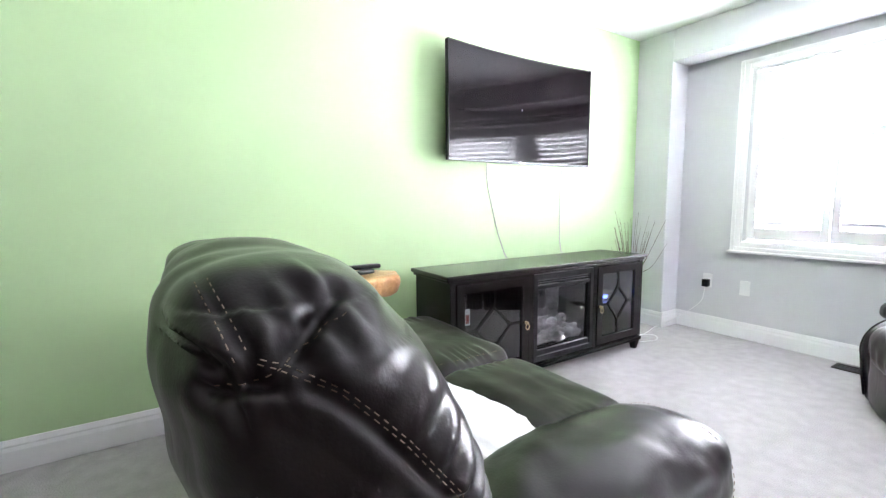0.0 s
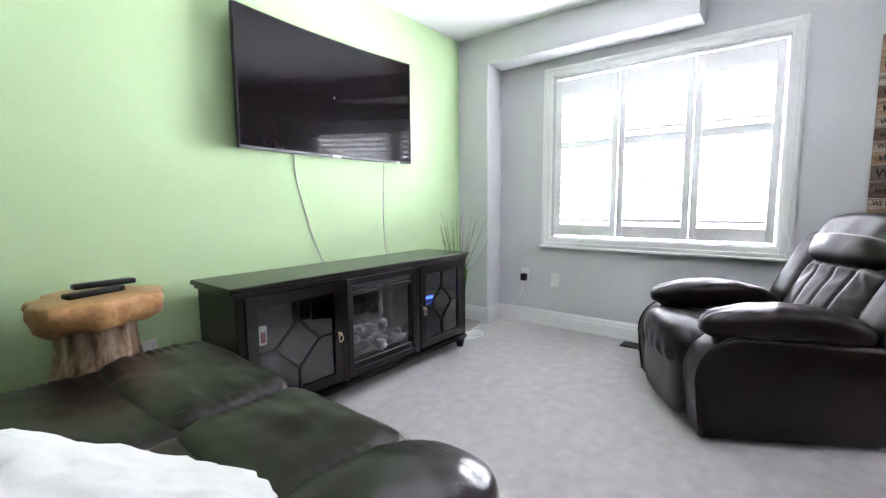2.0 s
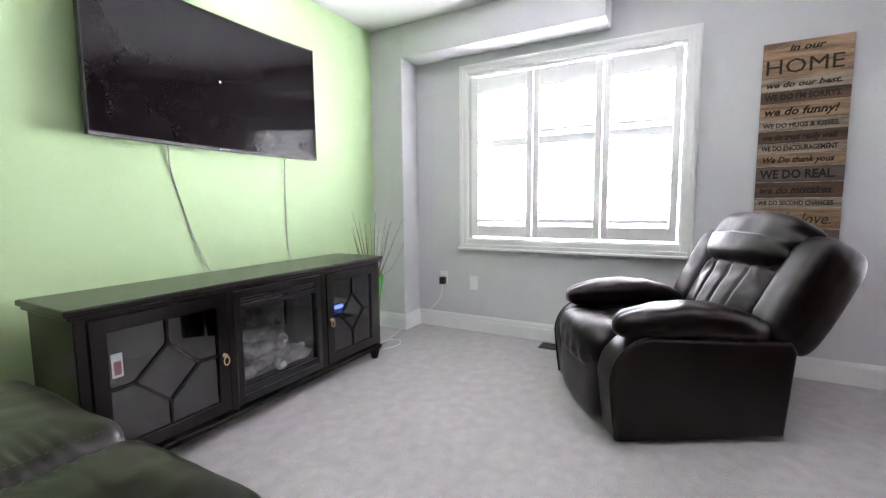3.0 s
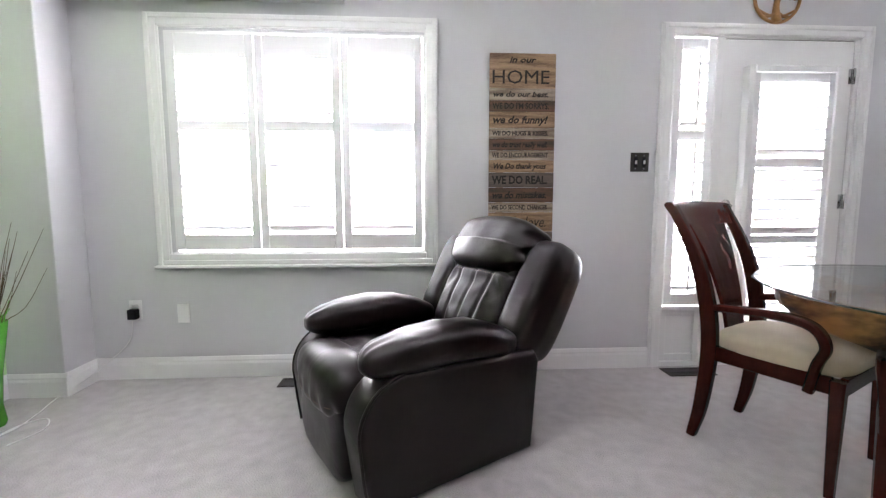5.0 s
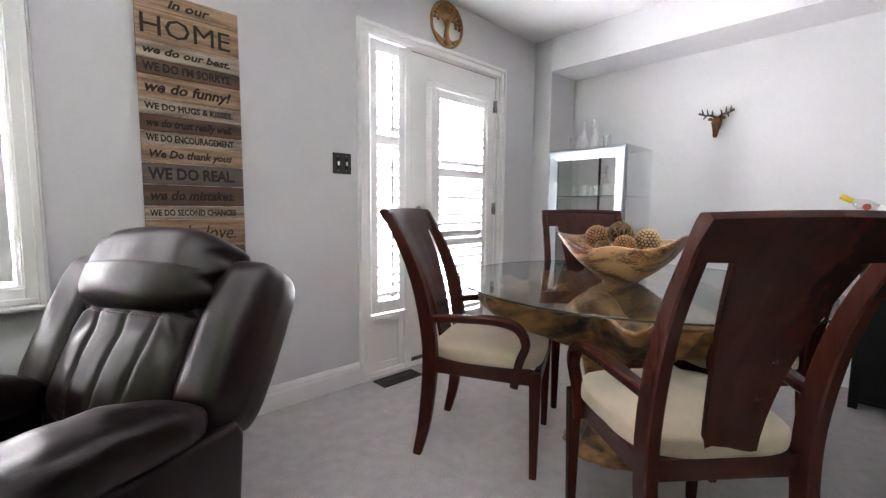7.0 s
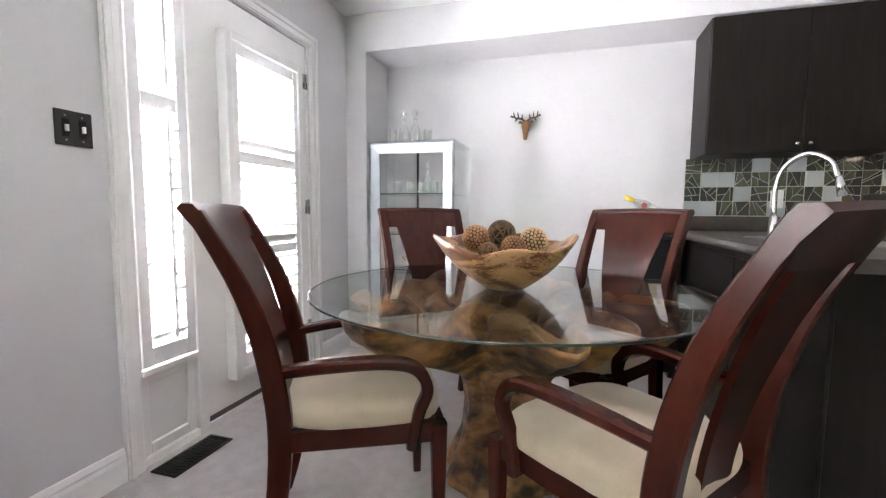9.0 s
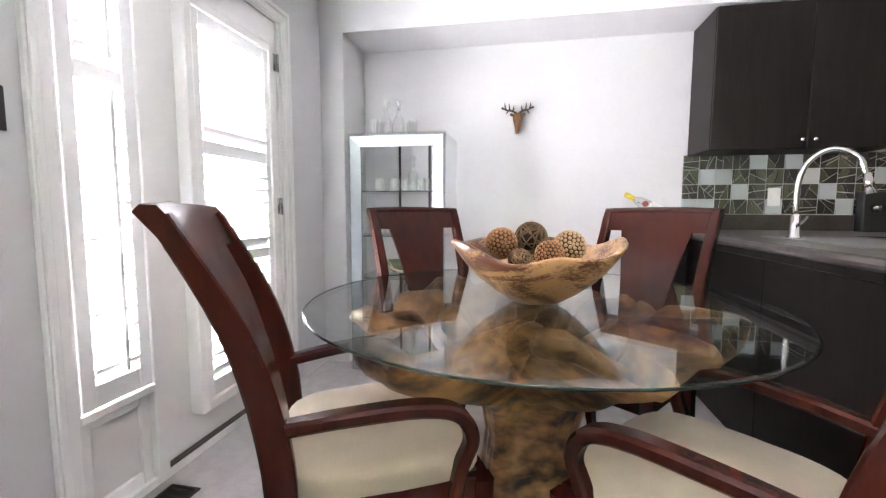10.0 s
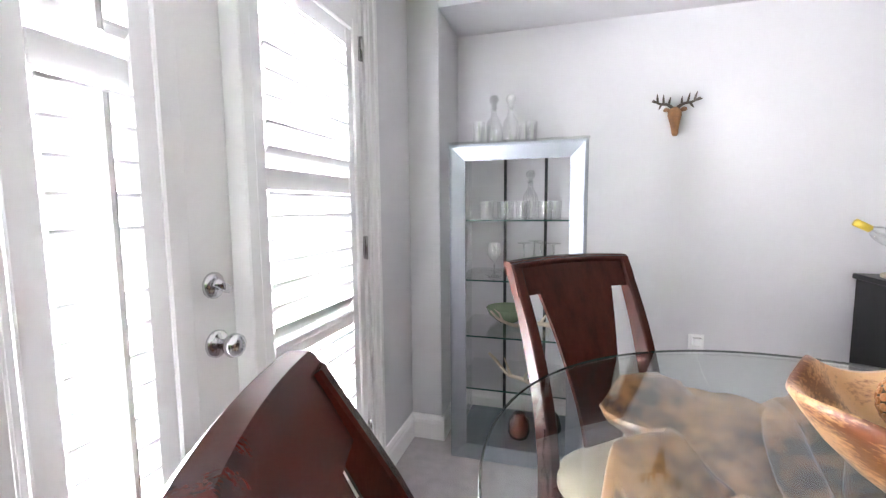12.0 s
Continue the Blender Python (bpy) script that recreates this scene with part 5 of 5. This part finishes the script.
def wine_glass(x, y, z, flip=False):
    g = tagged(part("wine_glass", lathe([(0, 0), (0.032, 0), (0.031, 0.003), (0.005, 0.008), (0.004, 0.07), (0.012, 0.08), (0.035, 0.11), (0.038, 0.135), (0.031, 0.17)], 20, cap=False), WARE, None, "", True), "clear stemmed wine glass on a glass shelf", "glass", "glasses in the cabinet")
    g.matrix_world = pose(x, y, z + (0.17 if flip else 0), 180 if flip else 0)


def decanter(x, y, z, s=1.0):
    d = thing("decanter", pose(x, y, z), "clear cut-glass decanter with a round stopper", "decanter", "decanters")
    part("bottle", lathe([(0, 0), (0.042 * s, 0), (0.045 * s, 0.01), (0.042 * s, 0.08 * s), (0.036 * s, 0.12 * s), (0.015 * s, 0.155 * s), (0.013 * s, 0.185 * s), (0.02 * s, 0.195 * s)], 16, cap=False), WARE, d, "", True)
    part("stopper", lathe([(0, 0.18 * s), (0.009 * s, 0.185 * s), (0.010 * s, 0.20 * s), (0.022 * s, 0.22 * s), (0.024 * s, 0.235 * s), (0.015 * s, 0.25 * s), (0, 0.252 * s)], 10), WARE, d)


def cabinet():
    c = thing("display_cabinet", pose(3.745, -2.37, 0), "silver framed glass display cabinet with glassware on its shelves", "display cabinet")
    w, dp, h, f = 0.305, 0.47, 1.505, 0.072
    # mitred front frame with a bevelled inner lip
    bm = bmesh.new()
    loops = []
    for i, y in ((0.0, -0.028), (0.0, 0.0), (0.012, 0.004), (f, -0.010), (f, -0.028)):
        loops.append([bm.verts.new(p) for p in ((-w + i, y, i), (w - i, y, i), (w - i, y, h - i), (-w + i, y, h - i))])
    for a, b in zip(loops, loops[1:] + loops[:1]):
        for k in range(4):
            bm.faces.new((a[k], a[(k + 1) % 4], b[(k + 1) % 4], b[k]))
    bmesh.ops.recalc_face_normals(bm, faces=bm.faces)
    part("front_frame", bm, SILVER, c, "brushed silver mitred frame")
    part("glass_top", box(-w - 0.006, w + 0.006, -dp - 0.006, 0.012, h + 0.001, h + 0.011, 0.002, 1), CABGLASS, c)
    for s in (-1, 1):
        part("side_glass", box(s * w - 0.003, s * w + 0.003, -dp, -0.03, 0.05, h - 0.002), CABGLASS, c)
        part("back_post", box(s * 0.11 - 0.008, s * 0.11 + 0.008, -dp, -dp + 0.016, 0.055, h - 0.002, 0.002, 1), DARKMETAL, c)
    part("base", box(-w + 0.004, w - 0.004, -dp, -0.03, 0.0, 0.048, 0.003, 1), SILVER, c)
    for z in (0.34, 0.60, 0.872, 1.155):
        part("shelf", box(-w + 0.02, w - 0.02, -dp + 0.02, -0.032, z, z + 0.007, 0.001, 1), CABGLASS, c, "clear glass shelf with a green edge")
        part("shelf_edge", box(-w + 0.02, w - 0.02, -0.0318, -0.029, z, z + 0.007), SHELFEDGE, c)


cabinet()
for x, y in ((3.90, -2.52), (3.80, -2.50), (3.73, -2.55), (3.62, -2.50), (3.58, -2.55), (3.84, -2.66)):
    tumbler(x, y, 1.163)
decanter(3.70, -2.62, 1.163, 0.95)
for x, y, q in ((3.86, -2.50, False), (3.72, -2.52, True), (3.64, -2.55, True), (3.58, -2.50, True), (3.68, -2.65, True)):
    wine_glass(x, y, 0.88, q)
decanter(3.88, -2.60, 1.517, 1.0)
decanter(3.80, -2.62, 1.517, 1.02)
for x, y in ((3.95, -2.56), (3.94, -2.66), (3.70, -2.62), (3.74, -2.70)):
    tumbler(x, y, 1.517, 0.03, 0.12)


def antler(x, y, z, rz, label):
    a = thing("antler", pose(x, y, z, 0, 0, rz), label, "antler", "antlers")
    main = smooth_path([(-0.16, 0, 0.012), (-0.08, 0.02, 0.03), (0.02, 0.0, 0.02), (0.10, -0.02, 0.05), (0.15, 0.0, 0.10)], 5)
    part("beam", tube(main, [0.013 - 0.008 * i / 20 for i in range(21)], 8), BONE, a, "", True)
    for u, dx, dz in ((4, -0.05, 0.07), (9, 0.02, 0.10), (14, 0.05, 0.07)):
        b = main[u]
        part("tine", tube(smooth_path([b, b + Vector((dx * 0.4, 0.02, dz * 0.6)), b + Vector((dx, 0.03, dz))], 4), [0.008 - 0.0008 * i for i in range(9)], 7), BONE, a, "", True)


antler(3.74, -2.56, 0.608, 25, "pale shed antler on a glass shelf")
antler(3.78, -2.55, 0.348, -30, "pale shed antler on a glass shelf")
sage_bowl = tagged(part("carved_bowl", lathe([(0, 0), (0.05, 0), (0.10, 0.04), (0.115, 0.075), (0.108, 0.078), (0.09, 0.045), (0, 0.012)], 28), GREENBOWL, None, "", True), "sage green glass bowl on a cabinet shelf", "bowl")
sage_bowl.matrix_world = pose(3.82, -2.70, 0.608)
jar = tagged(part("brown_jar", lathe([(0, 0), (0.045, 0), (0.055, 0.03), (0.05, 0.09), (0.03, 0.11), (0.032, 0.12), (0, 0.12)], 24), DARKGLAZE, None, "", True), "dark brown glazed jar at the cabinet bottom", "jar")
jar.matrix_world = pose(3.74, -2.55, 0.05)
jar = tagged(part("brown_jar", lathe([(0, 0), (0.05, 0), (0.07, 0.04), (0.06, 0.10), (0.035, 0.13), (0, 0.13)], 24), DARKGLAZE, None, "", True), "dark brown glazed jar at the cabinet bottom", "jar")
jar.matrix_world = pose(3.60, -2.60, 0.05)

# ---- kitchen ----
def peninsula():
    c = thing("peninsula_cabinet", pose(0, 0, 0), "dark wood kitchen peninsula with a plain panelled back", "kitchen cabinet")
    part("body", box(1.40, 1.985, YN + 0.002, -1.02, 0.09, 0.878), KITCHEN, c)
    part("plinth", box(1.45, 1.965, YN + 0.002, -1.05, 0.0, 0.09), PLASTIC, c)
    for y0, y1 in ((-2.43, -1.75), (-1.745, -1.015)):
        part("back_panel", box(1.985, 1.997, y0, y1, 0.01, 0.845, 0.002, 1), KITCHEN, c)
    part("top_rail", box(1.985, 2.0, -2.43, -1.015, 0.848, 0.878, 0.002, 1), KITCHEN, c)
    ct = thing("worktop", pose(0, 0, 0), "dark speckled laminate worktop with a rounded edge", "worktop")
    bm = prism([(1.38, 0.88), (2.02, 0.88), (2.028, 0.888), (2.03, 0.90), (2.026, 0.914), (2.015, 0.92), (1.38, 0.92)], YN + 0.002, -0.99, m=pose(0, 0, 0, 0, 0, -90) @ Matrix.Diagonal((-1, 1, 1, 1)))
    part("slab", bm, COUNTER, ct)
    part("upstand", box(0.98, 2.0, YN + 0.002, YN + 0.022, 0.921, 1.018, 0.003, 1), COUNTER, ct)
    part("side_slab", box(0.98, 1.379, YN + 0.002, -2.24, 0.88, 0.92, 0.004, 1), COUNTER, ct)
    sc = thing("base_cabinet", pose(0, 0, 0), "dark wood kitchen base cabinet under the worktop", "kitchen cabinet")
    part("body", box(0.982, 1.398, YN + 0.002, -2.28, 0.0, 0.878), KITCHEN, sc)
    part("door", box(0.985, 1.395, -2.279, -2.261, 0.10, 0.86, 0.003, 1), KITCHEN, sc)


peninsula()


def sink():
    s = thing("kitchen_sink", pose(1.66, -1.75, 0.92), "stainless steel sink set in the dark worktop", "sink")
    part("rim", ring(-0.22, 0.20, -0.32, 0.32, 0.022, 0.0, 0.006), STEEL, s)
    part("basin", box(-0.196, 0.176, -0.296, 0.296, 0.0005, 0.0025), STEEL, s)
    t = thing("kitchen_tap", pose(1.775, -1.975, 0.92), "tall chrome gooseneck kitchen tap with a pull-down spray", "tap")
    part("base", lathe([(0, 0), (0.028, 0), (0.028, 0.006), (0.02, 0.012), (0.018, 0.10), (0.014, 0.11), (0, 0.11)], 24), CHROME, t, "", True)
    d = Vector((-0.62, 0.35, 0)).normalized()
    pts = smooth_path([(0, 0, 0.10), (0, 0, 0.24), tuple(d * 0.03 + Vector((0, 0, 0.335))), tuple(d * 0.105 + Vector((0, 0, 0.385))), tuple(d * 0.185 + Vector((0, 0, 0.345))), tuple(d * 0.215 + Vector((0, 0, 0.27)))], 6)
    part("spout", tube(pts, 0.0115, 14), CHROME, t, "", True)
    part("spray_head", tube([pts[-1] + Vector((0, 0, 0.01)), pts[-1] + d * 0.008 + Vector((0, 0, -0.03)), pts[-1] + d * 0.018 + Vector((0, 0, -0.075))], [0.013, 0.017, 0.019], 14), CHROME, t, "", True)
    part("lever", tube([(0, 0.02, 0.06), (0.0, 0.05, 0.075), (0.0, 0.085, 0.10)], [0.007, 0.006, 0.005], 10), CHROME, t, "", True)


sink()


def upper_cabinet():
    c = thing("wall_cabinet", pose(0, 0, 0), "dark wood wall cabinet with two plain doors", "kitchen cabinet")
    part("body", box(0.975, 1.93, YN + 0.002, -2.545, 1.392, 2.172), KITCHEN, c)
    for x0, x1, k in ((0.977, 1.449, 1.42), (1.453, 1.928, 1.482)):
        d = part("door", box(x0, x1, -2.543, -2.523, 1.385, 2.168, 0.003, 1), KITCHEN, c)
        part("knob", lathe([(0, 0), (0.005, 0), (0.005, 0.012), (0.012, 0.018), (0.012, 0.024), (0, 0.027)], 14, m=pose(k, -2.523, 1.43, -90)), CHROME, d, "small chrome knob", True)
    h = thing("range_hood", pose(0, 0, 0), "black range hood with a lit lamp underneath", "range hood")
    part("canopy", prism([(YN + 0.002, 1.42), (-2.40, 1.42), (-2.38, 1.45), (-2.5, 1.56), (YN + 0.002, 1.58)], 0.215, 0.972, 0.004, 2), PLASTIC, h)
    part("lamp", box(0.80, 0.94, -2.50, -2.43, 1.414, 1.419), WARM, h, "glowing hood lamp")
    part("cupboard", box(0.215, 0.972, YN + 0.002, -2.545, 1.585, 2.172), KITCHEN, h)
    r = thing("kitchen_range", pose(0, 0, 0), "stainless and black kitchen range with a knobbed backguard", "range")
    part("body", box(0.215, 0.972, YN + 0.06, -2.24, 0.0, 0.90, 0.004, 1), STEEL, r)
    part("cooktop", box(0.215, 0.972, YN + 0.06, -2.23, 0.901, 0.915, 0.004, 1), PLASTIC, r)
    part("backguard", box(0.215, 0.972, YN + 0.004, YN + 0.075, 0.916, 1.16, 0.008), DARKMETAL, r)
    for x in (0.91, 0.84, 0.34, 0.27):
        part("knob", lathe([(0, 0), (0.024, 0), (0.021, 0.022), (0, 0.024)], 18, m=pose(x, YN + 0.075, 1.06, -90)), CHROME, r, "chrome knob", True)


upper_cabinet()


def wine_corner():
    c = thing("black_cabinet", pose(2.13, -2.68, 0), "narrow black cabinet standing beside the kitchen peninsula", "cabinet")
    part("body", box(-0.10, 0.10, -0.18, 0.18, 0.04, 0.875, 0.004, 1), PLASTIC, c)
    part("top", box(-0.105, 0.11, -0.19, 0.19, 0.876, 0.90, 0.004), PLASTIC, c)
    part("door", box(-0.095, 0.095, 0.18, 0.195, 0.06, 0.86, 0.004, 1), PLASTIC, c)
    for x in (-0.08, 0.08):
        part("foot", box(x - 0.02, x + 0.02, -0.16, 0.16, 0, 0.04), PLASTIC, c)
    b = thing("wine_bottle", pose(2.215, -2.68, 1.075, 0, 62, 0), "clear wine bottle with a yellow cap tilted in a holder", "bottle")
    part("bottle", lathe([(0, -0.12), (0.036, -0.12), (0.037, 0.02), (0.028, 0.06), (0.014, 0.085), (0.014, 0.14), (0, 0.14)], 20), WARE, b, "", True)
    part("wrap", lathe([(0.0145, 0.085), (0.016, 0.085), (0.016, 0.146), (0, 0.147)], 16), YELLOW, b, "yellow foil", True)
    part("label", lathe([(0.0372, -0.09), (0.0378, -0.09), (0.0378, -0.02), (0.0372, -0.02)], 20), PILLOW, b)
    part("seal", lathe([(0.018, 0), (0.018, 0.003), (0, 0.003)], 14, m=pose(0, 0.039, 0.02, -90)), RUST, b)
    h = thing("bottle_holder", pose(2.14, -2.68, 0.90), "pale carved bottle holder on the black cabinet", "bottle holder")
    part("base", soft((0.18, 0.10, 0.03), pose(0, 0, 0.0155), 4, 8), BONE, h, "", True)
    part("cradle", soft((0.08, 0.08, 0.13), pose(0.03, 0, 0.075), 2.6, 8), BONE, h, "", True)
    t = thing("tin_box", pose(2.06, -2.60, 0.90), "small olive tin on the black cabinet", "tin")
    part("body", box(-0.035, 0.035, -0.03, 0.03, 0, 0.125, 0.004), OLIVE, t)


wine_corner()

p = plate("wall_outlet", 0, 0, 0, 0.072, 0.115, "outlet", "white wall outlet low on the niche wall", "outlet")
p.matrix_world = pose(2.87, YN, 0.50, 0, 0, -90)
ad = thing("power_adapter", pose(2.87, YN + 0.008, 0.525), "white power adapter plugged into the niche outlet", "adapter")
part("body", box(-0.022, 0.022, 0, 0.035, -0.018, 0.018, 0.004), WHITE, ad)
cord("cable", [(2.87, YN + 0.03, 0.508), (2.86, YN + 0.03, 0.42), (2.81, YN + 0.025, 0.30), (2.74, YN + 0.03, 0.15), (2.70, YN + 0.05, 0.006), (2.6, YN + 0.06, 0.006)], 0.0025, WHITE, "thin white cable hanging from the niche outlet")

# ---- backsplash tiles ----
def tiles():
    bs = thing("backsplash", pose(0, 0, 0), "backsplash of cracked dark glass tiles with pale plain ones", "backsplash", "", "structure")
    part("grout", box(0.20, 1.955, YN + 0.001, YN + 0.004, 1.02, 1.40), GROUT, bs)
    rnd = random.Random(4)
    size, gap = 0.0945, 0.004
    plain = {(1, 1), (4, 0), (0, 1 + 2), (3, 2), (5, 3), (7, 1), (8, 2), (2, 1), (6, 0), (9, 3), (1, 3), (11, 1), (12, 3), (14, 0), (15, 2), (17, 1)}
    for i in range(18):
        for j in range(4):
            x1, z1 = 1.952 - i * 0.0975, 1.398 - j * 0.0945
            x0, z0 = x1 - size + gap, z1 - size + gap
            y0, y1 = YN + 0.004, YN + 0.010
            if (i, j) in plain:
                part("tile", box(x0, x1, y0, y1, z0, z1, 0.0012, 1), TILEPALE, bs)
                continue
            poly = [[(x0, z0), (x1, z0), (x1, z1), (x0, z1)]]
            for c in range(rnd.choice((2, 3, 3, 4))):
                k = max(range(len(poly)), key=lambda q: abs(sum(poly[q][u][0] * poly[q][u - 1][1] - poly[q][u - 1][0] * poly[q][u][1] for u in range(len(poly[q])))))
                pg = poly.pop(k)
                mx, mz = sum(p[0] for p in pg) / len(pg) + rnd.uniform(-0.012, 0.012), sum(p[1] for p in pg) / len(pg) + rnd.uniform(-0.012, 0.012)
                an = rnd.uniform(0, math.pi)
                nx, nz = math.cos(an), math.sin(an)
                for s in (1, -1):
                    out = []
                    for a, b in zip(pg, pg[1:] + pg[:1]):
                        da, db = ((p[0] - mx) * nx + (p[1] - mz) * nz for p in (a, b))
                        da, db = s * da - 0.002, s * db - 0.002
                        if da >= 0:
                            out.append(a)
                        if da * db < 0:
                            t = da / (da - db)
                            out.append((a[0] + (b[0] - a[0]) * t, a[1] + (b[1] - a[1]) * t))
                    if len(out) > 2:
                        poly.append(out)
            for pg in poly:
                part("tile_shard", prism([(x, z) for x, z in pg], y0, y1, m=Matrix(((0, 1, 0, 0), (1, 0, 0, 0), (0, 0, 1, 0), (0, 0, 0, 1)))), TILEDARK if rnd.random() < 0.72 else TILEGREEN, bs)


tiles()
p = plate("wall_outlet", 0, 0, 0, 0.072, 0.115, "outlet", "white wall outlet on the tiled backsplash", "outlet")
p.matrix_world = pose(1.42, YN + 0.0105, 1.13, 0, 0, -90)
